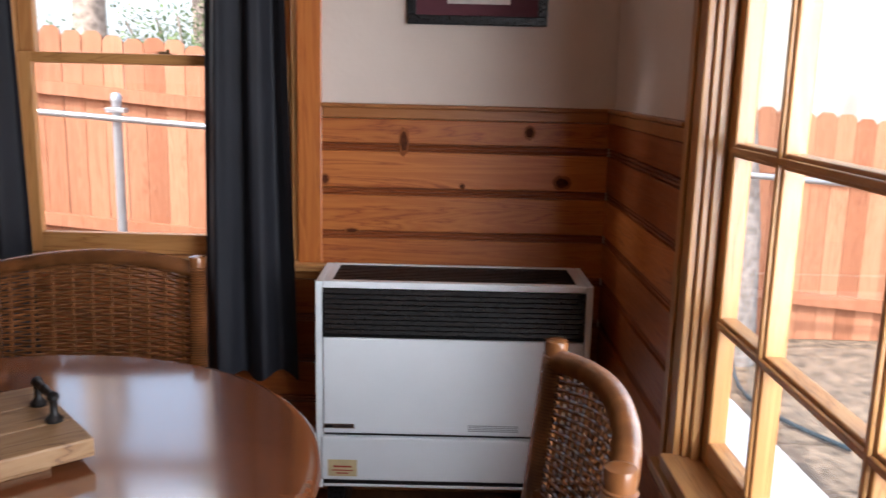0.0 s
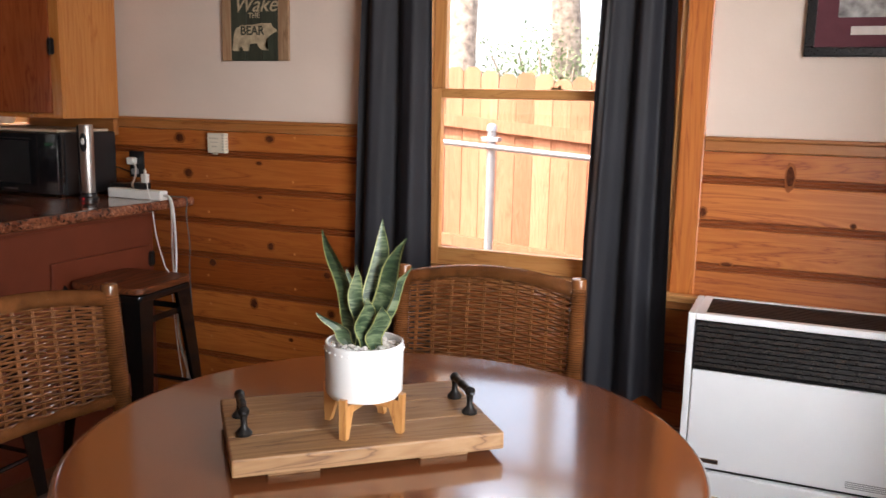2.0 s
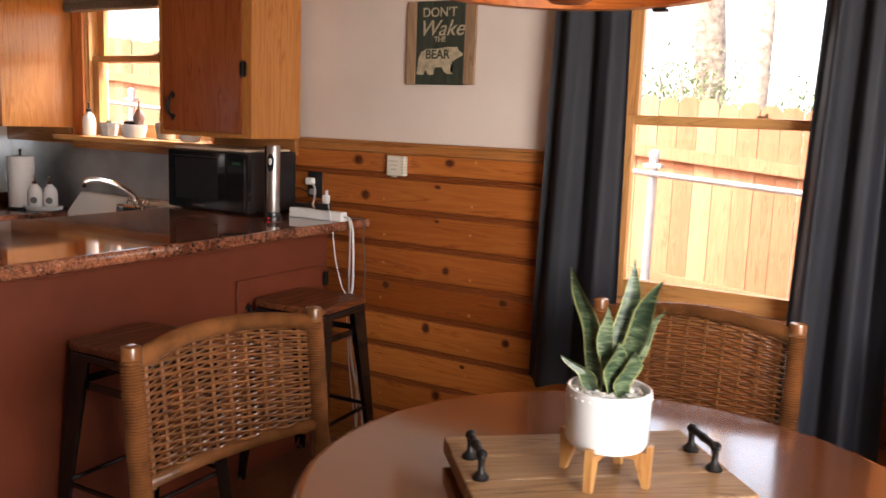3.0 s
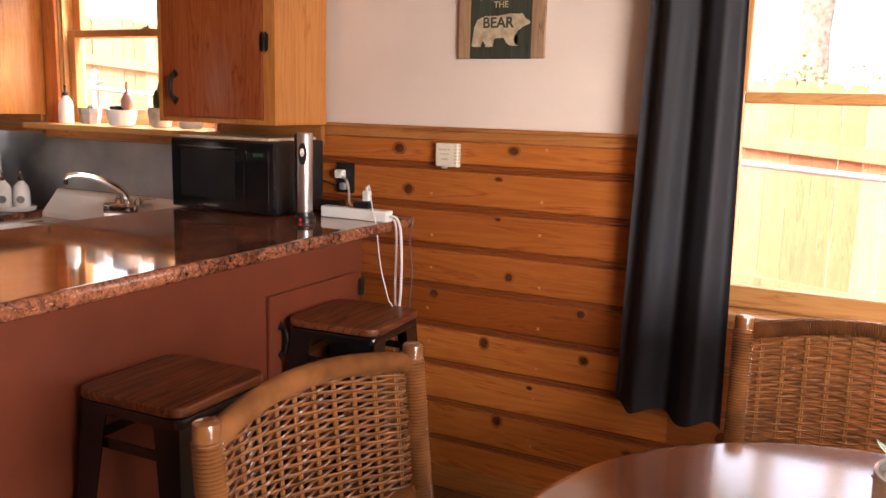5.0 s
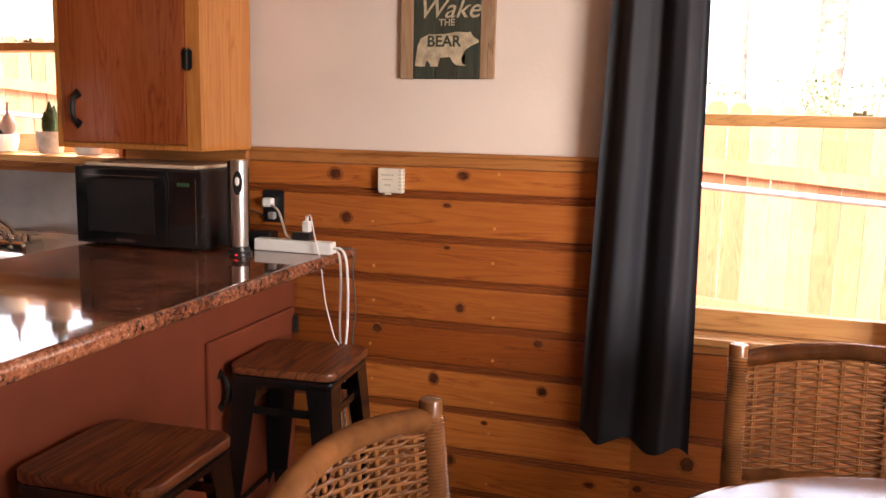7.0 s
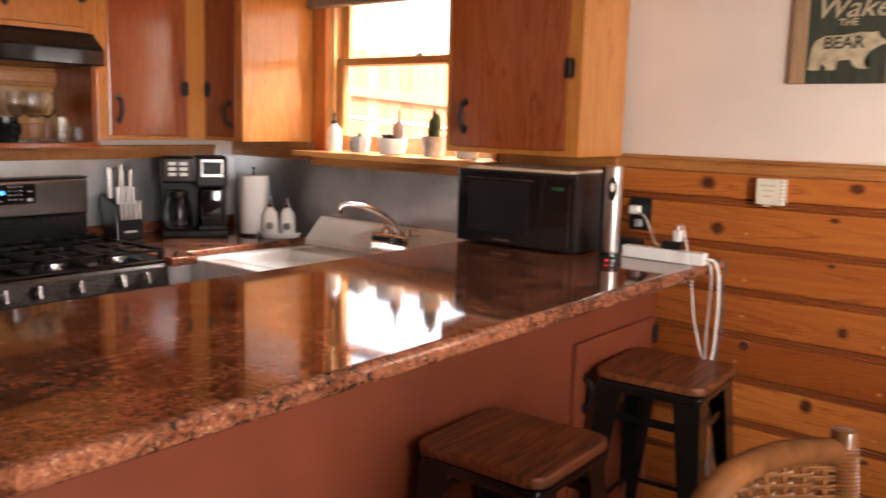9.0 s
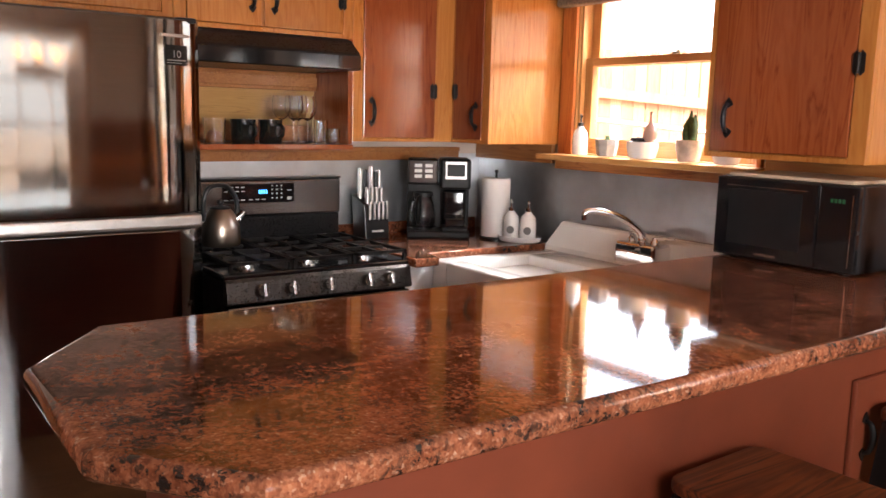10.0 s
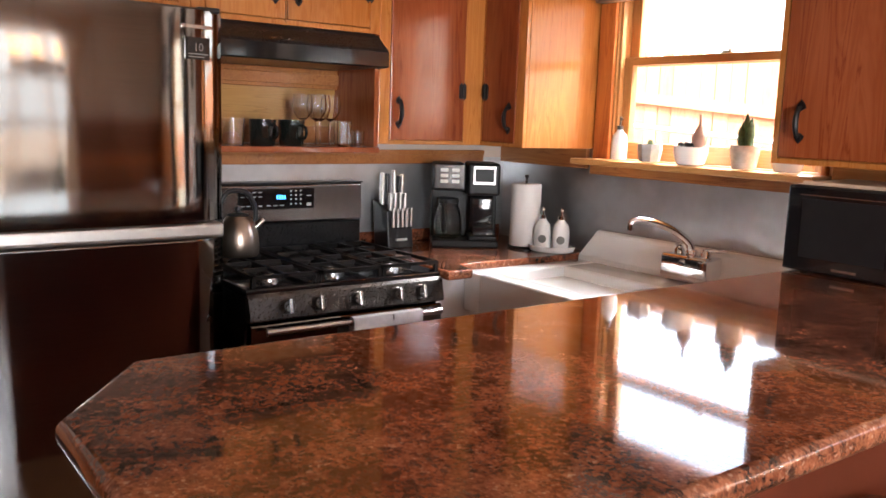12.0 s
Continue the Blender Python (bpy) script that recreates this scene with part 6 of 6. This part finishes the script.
pl = thing("white_plug", (-2.865, FACE - 0.03, 1.18), "white angled plug with a short cord", "plug")
part("body", B((-2.885, -2.845, FACE - 0.038, FACE - 0.0075, 1.172, 1.205), bevel=0.007), white_plastic, pl)
part("cord", tube(smooth_path([(-2.85, FACE - 0.03, 1.182), (-2.80, FACE - 0.07, 1.165), (-2.75, FACE - 0.13, 1.13), (-2.70, 2.64, 1.105), (-2.68, 2.632, 1.095)], 6), 0.0045, 8), white_plastic, pl, smooth=True)
pl = thing("grey_plug", (-2.852, FACE - 0.03, 1.14), "small grey plug with a dark looping cable", "plug")
part("body", B((-2.865, -2.838, FACE - 0.032, FACE - 0.0075, 1.128, 1.155), bevel=0.006), plain("plug_grey", (0.3, 0.3, 0.3), 0.5), pl)
part("cord", tube(smooth_path([(-2.87, FACE - 0.03, 1.14), (-2.93, FACE - 0.06, 1.16), (-2.96, FACE - 0.07, 1.12), (-2.90, FACE - 0.08, 1.06)], 6), 0.003, 6), black_plastic, pl, smooth=True)
bx = thing("black_adapter", (-2.83, 2.72, BZ), "black power adapter lying behind the power strip", "charger")
part("body", B((-2.875, -2.785, 2.69, 2.75, BZ, BZ + 0.05), bevel=0.008), black_plastic, bx)

th = thing("thermostat", (-2.396, FACE, 1.24), "small cream wall thermostat with side vents", "thermostat")
part("body", B((-2.443, -2.352, FACE - 0.03, FACE - 0.0015, 1.243, 1.328), bevel=0.005), plain("cream_plastic", (0.70, 0.63, 0.50), 0.45, vary=0.04), th)
ink = plain("thermostat_ink", (0.48, 0.43, 0.34), 0.6)
part("vent_slots", B(*[(-2.3545, -2.3515, FACE - 0.026, FACE - 0.008, 1.256 + 0.012 * k, 1.261 + 0.012 * k) for k in range(6)], *[(-2.366, -2.356, FACE - 0.0308, FACE - 0.0295, 1.256 + 0.012 * k, 1.261 + 0.012 * k) for k in range(6)]), ink, th)
part("scale_print", B(*[(-2.428 + 0.012 * k, -2.420 + 0.012 * k, FACE - 0.0308, FACE - 0.0295, 1.302, 1.308) for k in range(4)], (-2.425, -2.385, FACE - 0.0308, FACE - 0.0295, 1.287, 1.291), (-2.418, -2.392, FACE - 0.0308, FACE - 0.0295, 1.268, 1.274)), ink, th)
part("slider", B((-2.415, -2.395, FACE - 0.03, FACE - 0.02, 1.237, 1.2435)), ink, th)


# ---- pictures ----
def bear_sign():
    x0, x1, z0, z1, y = -2.378, -2.052, 1.627, 1.963, NORTH - 0.018
    ob = thing("wooden_sign", ((x0 + x1) / 2, NORTH, z0), "rustic board sign, dark green with pale lettering and emblem", "sign")
    green_paint = wood("green_painted_board", (0.018, 0.024, 0.014), (0.032, 0.040, 0.024), (0.045, 0.052, 0.034), axis="z", rough=0.7, coat=0.0, tone=0.15)
    edge_wood = wood("weathered_board", (0.16, 0.085, 0.04), (0.33, 0.20, 0.11), (0.42, 0.28, 0.17), axis="z", rough=0.75, coat=0.0, tone=0.15)
    cream = plain("cream_paint", (0.42, 0.34, 0.22), 0.8, vary=0.3, scale=45)
    part("board", B((x0, x0 + 0.046, y, NORTH - 0.001, z0, z1), bevel=0.004), edge_wood, ob)
    part("board", B((x1 - 0.05, x1, y, NORTH - 0.001, z0 + 0.002, z1), bevel=0.004), edge_wood, ob)
    w = (x1 - x0 - 0.096) / 3
    for k in range(3):
        a = x0 + 0.046 + w * k
        part("board", B((a + 0.0005, a + w - 0.0005, y + 0.001, NORTH - 0.001, z0 + 0.001, z1), bevel=0.003), green_paint, ob)
    f = y - 0.0004
    t = lambda x, z: pose(x, f, z, 90, 0, 0)
    letters("lettering", "DON'T", 0.052, t(-2.302, 1.900), cream, ob, bold=0.0006)
    letters("lettering", "Wake", 0.088, t(-2.318, 1.825), cream, ob, 0.35, bold=0.0004)
    letters("lettering", "THE", 0.030, t(-2.243, 1.800), cream, ob, bold=0.0004)
    s = [(0, .02), (.06, .0), (.16, .0), (.15, .05), (.19, .16), (.25, .05), (.24, .0), (.37, .0), (.36, .05), (.40, .22), (.55, .24), (.60, .1), (.66, .03), (.79, .02), (.80, .06), (.74, .09), (.72, .2), (.78, .4), (.86, .5), (.99, .60), (.98, .66), (.9, .74), (.86, .86), (.8, .84), (.66, .86), (.45, .80), (.22, .80), (.09, .70), (.04, .5), (.03, .25)]
    bm = bmesh.new()
    a = [bm.verts.new((-2.325 + 0.222 * u, f + 0.0002, 1.668 + 0.13 * v)) for u, v in s]
    b = [bm.verts.new((-2.325 + 0.222 * u, f + 0.0012, 1.668 + 0.13 * v)) for u, v in s]
    for i in range(len(s)):
        bm.faces.new((a[i], a[(i + 1) % len(s)], b[(i + 1) % len(s)], b[i]))
    bmesh.ops.triangulate(bm, faces=[bm.faces.new(a), bm.faces.new(b)])
    part("emblem", bm, cream, ob, "pale four-legged emblem")
    letters("lettering", "BEAR", 0.050, t(-2.283, 1.733) @ Matrix.Translation((0, 0, 0.0008)), green_paint, ob, bold=0.0012)


bear_sign()
pf = thing("framed_picture", (0.1, NORTH, 1.645), "black framed picture with a maroon mat", "picture")
X0, X1, Z0, Z1 = -0.131, 0.327, 1.645, 2.02
part("frame", B((X0, X1, NORTH - 0.025, NORTH - 0.001, Z0, Z0 + 0.03), (X0, X1, NORTH - 0.025, NORTH - 0.001, Z1 - 0.03, Z1), (X0, X0 + 0.03, NORTH - 0.025, NORTH - 0.001, Z0 + 0.03, Z1 - 0.03), (X1 - 0.03, X1, NORTH - 0.025, NORTH - 0.001, Z0 + 0.03, Z1 - 0.03), bevel=0.004), black_metal, pf)
part("mat", B((X0 + 0.03, X1 - 0.03, NORTH - 0.014, NORTH - 0.002, Z0 + 0.03, Z1 - 0.03)), plain("maroon_mat", (0.11, 0.028, 0.04), 0.8), pf)
part("caption", B((0.0, 0.205, NORTH - 0.0152, NORTH - 0.0142, 1.712, 1.738)), plain("caption_paper", (0.66, 0.62, 0.58), 0.7), pf)
part("print", B((-0.04, 0.237, NORTH - 0.0155, NORTH - 0.0142, 1.765, 1.965)), plain("grey_print_paper", (0.34, 0.34, 0.33), 0.6, vary=0.6, scale=28), pf)


# ---- chandelier over the table ----
def chandelier():
    c = (-0.94, 1.15)
    R, z = 0.255, 1.699
    ob = thing("wagon_wheel_chandelier", (*c, z), "wooden wagon-wheel chandelier with amber candle bulbs", "chandelier")
    rim = lathe([(R - 0.03, 0.0), (R, 0.0), (R + 0.006, 0.006), (R + 0.006, 0.05), (R, 0.056), (R - 0.03, 0.056)], (*c, z), 64)
    bmesh.ops.delete(rim, geom=[f for f in rim.faces if len(f.verts) > 4], context="FACES_ONLY")
    loops = [[v for v in rim.verts if abs(v.co.z - zz) < 1e-6 and abs((v.co.xy - Vector(c)).length - (R - 0.03)) < 1e-4] for zz in (z, z + 0.056)]
    for g in loops:
        g.sort(key=lambda v: math.atan2(v.co.y - c[1], v.co.x - c[0]))
    for k in range(64):
        rim.faces.new((loops[0][k], loops[0][(k + 1) % 64], loops[1][(k + 1) % 64], loops[1][k]))
    part("rim", rim, pine_x, ob, smooth=True)
    part("hub", lathe([(0.03, -0.02), (0.06, 0.0), (0.06, 0.056), (0.03, 0.08)], (*c, z), 20), pine_x, ob, smooth=True)
    glow = bpy.data.materials.new("amber_bulb")
    glow.use_nodes = True
    gb = glow.node_tree.nodes["Principled BSDF"]
    gb.inputs["Base Color"].default_value = (0.3, 0.12, 0.03, 1)
    gb.inputs["Emission Color"].default_value = (1.0, 0.36, 0.06, 1)
    gb.inputs["Emission Strength"].default_value = 5.0
    for k in range(6):
        a = k * math.pi / 3 + 0.2
        d = (math.cos(a), math.sin(a))
        part("spoke", tube([(c[0] + 0.05 * d[0], c[1] + 0.05 * d[1], z + 0.028), (c[0] + (R - 0.02) * d[0], c[1] + (R - 0.02) * d[1], z + 0.028)], 0.013), pine_x, ob, smooth=True)
        q = (c[0] + (R - 0.012) * d[0], c[1] + (R - 0.012) * d[1], z + 0.056)
        s = part("socket", lathe([(0.022, 0.0), (0.022, 0.005), (0.012, 0.008), (0.012, 0.06)], q, 14), black_iron, ob, smooth=True)
        part("bulb", lathe([(0.009, 0.0605), (0.017, 0.078), (0.0165, 0.095), (0.008, 0.122), (0.001, 0.135)], q, 14), glow, s, "glowing amber flame bulb", smooth=True)
    part("strap", B((c[0] + R * 0.25, c[0] + R * 0.35, c[1] + R * 0.92, c[1] + R * 0.985, z - 0.006, z - 0.0005)), black_iron, ob)
    part("chain", tube([(*c, z + 0.07), (*c, TOP - 0.02)], 0.006), black_iron, ob)
    part("canopy", lathe([(0.06, -0.001), (0.055, -0.02), (0.012, -0.03)], (*c, TOP), 20), black_iron, ob, smooth=True)


chandelier()

# ---- outside ----
structure("ground", B((-60, 60, -40, 90, -0.6, -0.35)), soil, "dry brown ground with bark and needles")


def fence_top(x):
    return 1.545 - 0.085 * x


boards = new("fence")
tagged(boards, "tall reddish cedar board fence with dog-eared tops", "fence")
rnd = random.Random(4)
FY = 6.0
made = {}
x = -13.0
while x < 9.0:
    w = 0.138
    h = round((fence_top(x) + 0.33) / 0.02) * 0.02 + rnd.choice((0.0, 0.01, -0.01))
    key = round(h, 2)
    if key not in made:
        me = bpy.data.meshes.new("board")
        o = [(0, 0), (w, 0), (w, h - 0.035), (w - 0.035, h), (0.035, h), (0, h - 0.035)]
        bm = bmesh.new()
        a = [bm.verts.new((px, 0, pz)) for px, pz in o]
        b = [bm.verts.new((px, 0.018, pz)) for px, pz in o]
        for i in range(6):
            bm.faces.new((a[i], a[(i + 1) % 6], b[(i + 1) % 6], b[i]))
        bm.faces.new(a[::-1]), bm.faces.new(b)
        bm.to_mesh(me)
        bm.free()
        me.materials.append(fence_wood)
        made[key] = me
    p = new("board", made[key])
    p.parent = boards
    p.location = (x, FY + rnd.uniform(0, 0.006), -0.345)
    x += w + rnd.choice((0.003, 0.005, 0.004, 0.009))
for drop in (0.42, 1.35):
    bm = B((-13, 9, FY - 0.04, FY - 0.001, -0.045, 0.045))
    for v in bm.verts:
        v.co.z += fence_top(v.co.x) - drop
    part("fence_rail", bm, fence_wood, boards)
pipe = thing("pipe_fence", (-2.15, 5.35, -0.35), "galvanised pipe fence post with a top rail", "fence")
for px in (-2.06, -4.6, 0.7, 3.4, -7.2):
    zt = 1.325 - 0.065 * (px + 2.06)
    po = part("post", tube([(px, 5.35, -0.35), (px, 5.35, zt - 0.03)], 0.03, 14), zinc, pipe, smooth=True)
    part("post_cap", lathe([(0.036, -0.03), (0.036, 0.005), (0.025, 0.02), (0.005, 0.026)], (px, 5.35, zt), 14), zinc, po, smooth=True)
    part("clamp", B((px - 0.06, px + 0.06, 5.31, 5.39, zt - 0.10, zt - 0.07), bevel=0.004), zinc, po)
part("rail", tube([(-9, 5.31, 1.19 + 0.065 * 6.94), (5, 5.31, 1.19 - 0.065 * 7.06)], 0.02, 10), zinc, pipe, smooth=True)

bark = plain("pine_bark", (0.36, 0.29, 0.24), 0.95, vary=0.5, scale=9, relief=1.0, fine=40)
grey_bark = plain("grey_bark", (0.22, 0.20, 0.19), 0.95, vary=0.4, scale=20, relief=1.0, fine=60)
needles = plain("foliage_green", (0.15, 0.20, 0.085), 0.7, vary=0.5, scale=3)


def tree(x, y, r, h, crown, seed, material):
    rnd = random.Random(seed)
    ob = thing("pine_tree", (x, y, -0.35), "tall pine tree with a bare trunk and ragged crown", "tree", "trees behind the fence")
    pts = [(x + rnd.uniform(-0.06, 0.06) * k, y + rnd.uniform(-0.06, 0.06) * k, -0.35 + h * k / 8) for k in range(9)]
    part("trunk", tube(pts, lambda q: r * (1.15 - 0.8 * q), 14), material, ob, smooth=True)
    if not crown:
        return ob
    bm, limbs = bmesh.new(), bmesh.new()
    for k in range(26):
        z = h * rnd.uniform(0.5 + 0.5 * crown, 1.0)
        a, L = rnd.uniform(0, 6.28), (0.5 + 2.0 * (1 - z / h)) * rnd.uniform(0.7, 1.2)
        e = Vector((x + L * math.cos(a), y + L * math.sin(a), z - 0.35 + rnd.uniform(-0.3, 0.3)))
        tube([(x, y, z - 0.35), e], lambda q: 0.035 * (1 - 0.8 * q), 5, limbs)
        for j in range(90):
            s = rnd.uniform(0.25, 1.05)
            c = Vector((x, y, z - 0.35)).lerp(e, s) + Vector((rnd.gauss(0, 0.2), rnd.gauss(0, 0.2), rnd.gauss(0, 0.14)))
            d = Vector((rnd.gauss(0, 1), rnd.gauss(0, 1), rnd.gauss(0, 0.7))).normalized()
            u = d.orthogonal().normalized()
            w = rnd.uniform(0.035, 0.075)
            v = [bm.verts.new(c + d * w * 1.4), bm.verts.new(c + u * w * 0.6), bm.verts.new(c - d * w * 1.2), bm.verts.new(c - u * w * 0.6)]
            bm.faces.new(v)
    part("limbs", limbs, material, ob)
    tagged(part("crown", bm, needles, ob, "ragged green needle clumps"), kind="stuff")


for i, (x, y, r, h, cr) in enumerate(((-5.6, 13.5, 0.26, 11, 0.5), (-4.4, 16, 0.3, 13, 0.45), (-3.2, 14.2, 0.2, 10, 0.4), (-6.9, 17, 0.28, 12, 0.4), (-2.4, 18, 0.32, 13, 0.35), (-1.0, 15, 0.22, 11, 0.4), (0.6, 17.5, 0.28, 12, 0.4), (3.5, 20, 0.3, 12, 0.35))):
    tree(x, y, r, h, cr, 100 + i, bark)
tree(2.02, 5.45, 0.095, 7.0, 0, 140, grey_bark)


def shrub(x, y, w, h, seed):
    rnd = random.Random(seed)
    ob = thing("shrub", (x, y, -0.35), "loose green shrub behind the fence", "shrub", "shrubs behind the fence")
    stems, bm = bmesh.new(), bmesh.new()
    for k in range(14):
        a, L = rnd.uniform(0, 6.28), rnd.uniform(0.3, 1) * w
        e = Vector((x + L * math.cos(a), y + L * math.sin(a), -0.35 + h * rnd.uniform(0.5, 1)))
        tube([(x, y, -0.35), (Vector((x, y, -0.35)) + e) / 2 + Vector((0, 0, 0.2)), e], 0.02, 5, stems)
        for j in range(260):
            c = Vector((x, y, -0.35)).lerp(e, rnd.uniform(0.4, 1.05)) + Vector((rnd.gauss(0, 0.3), rnd.gauss(0, 0.3), rnd.gauss(0, 0.25)))
            d = Vector((rnd.gauss(0, 1), rnd.gauss(0, 1), rnd.gauss(0, 1))).normalized()
            u = d.orthogonal().normalized()
            q = rnd.uniform(0.025, 0.055)
            bm.faces.new([bm.verts.new(c + d * q), bm.verts.new(c + u * q * 0.5), bm.verts.new(c - d * q), bm.verts.new(c - u * q * 0.5)])
    part("stems", stems, bark, ob)
    tagged(part("leaves", bm, needles, ob, "many small green leaves"), kind="stuff")


for i, (x, y, w, h) in enumerate(((-6.5, 13, 1.3, 2.6), (-4.3, 15, 1.5, 3.0), (-2.0, 14.5, 1.3, 2.6), (0.9, 15, 1.4, 2.7))):
    shrub(x, y, w, h, 200 + i)

siding = plain("cream_siding", (0.44, 0.42, 0.365), 0.7, vary=0.06, scale=2)
house = thing("neighbour_house", (6.5, 10, -0.35), "cream metal-sided house behind the fence", "house")
part("wall", B((2.9, 12.0, 9.0, 14.0, -0.35, 3.6)), siding, house)
for k in range(26):
    part("seam", B((2.95 + 0.35 * k, 2.98 + 0.35 * k, 8.985, 8.999, -0.35, 3.6)), siding, house)
bm = bmesh.new()
q = [(2.5, 8.6, 3.6), (12.4, 8.6, 3.6), (12.4, 14.4, 3.6), (2.5, 14.4, 3.6), (2.5, 11.5, 5.2), (12.4, 11.5, 5.2)]
v = [bm.verts.new(p) for p in q]
for f in ((0, 1, 5, 4), (2, 3, 4, 5), (0, 4, 3), (1, 2, 5), (0, 3, 2, 1)):
    bm.faces.new([v[i] for i in f])
part("roof", bm, plain("grey_roofing", (0.12, 0.115, 0.11), 0.9), house)
plank = thing("white_plank", (1.9, 3.7, -0.35), "long white painted plank lying on the ground", "plank")
bm = B((-0.13, 0.13, -1.1, 1.1, 0.0, 0.05), bevel=0.004)
bm.transform(pose(1.60, 3.55, -0.345, 0, 0, 2))
part("board", bm, plain("white_outdoor_paint", (0.76, 0.76, 0.74), 0.6), plank)
hose = thing("garden_hose", (1.75, 4.4, -0.35), "dark blue-grey garden hose leaning by the trunk", "hose")
part("hose", tube(smooth_path([(1.80, 5.2, 0.25), (1.78, 5.0, 0.0), (1.80, 4.8, -0.28), (1.9, 4.4, -0.32), (2.1, 4.0, -0.32)], 6), 0.013, 8), plain("hose_blue", (0.02, 0.035, 0.045), 0.6), hose, smooth=True)
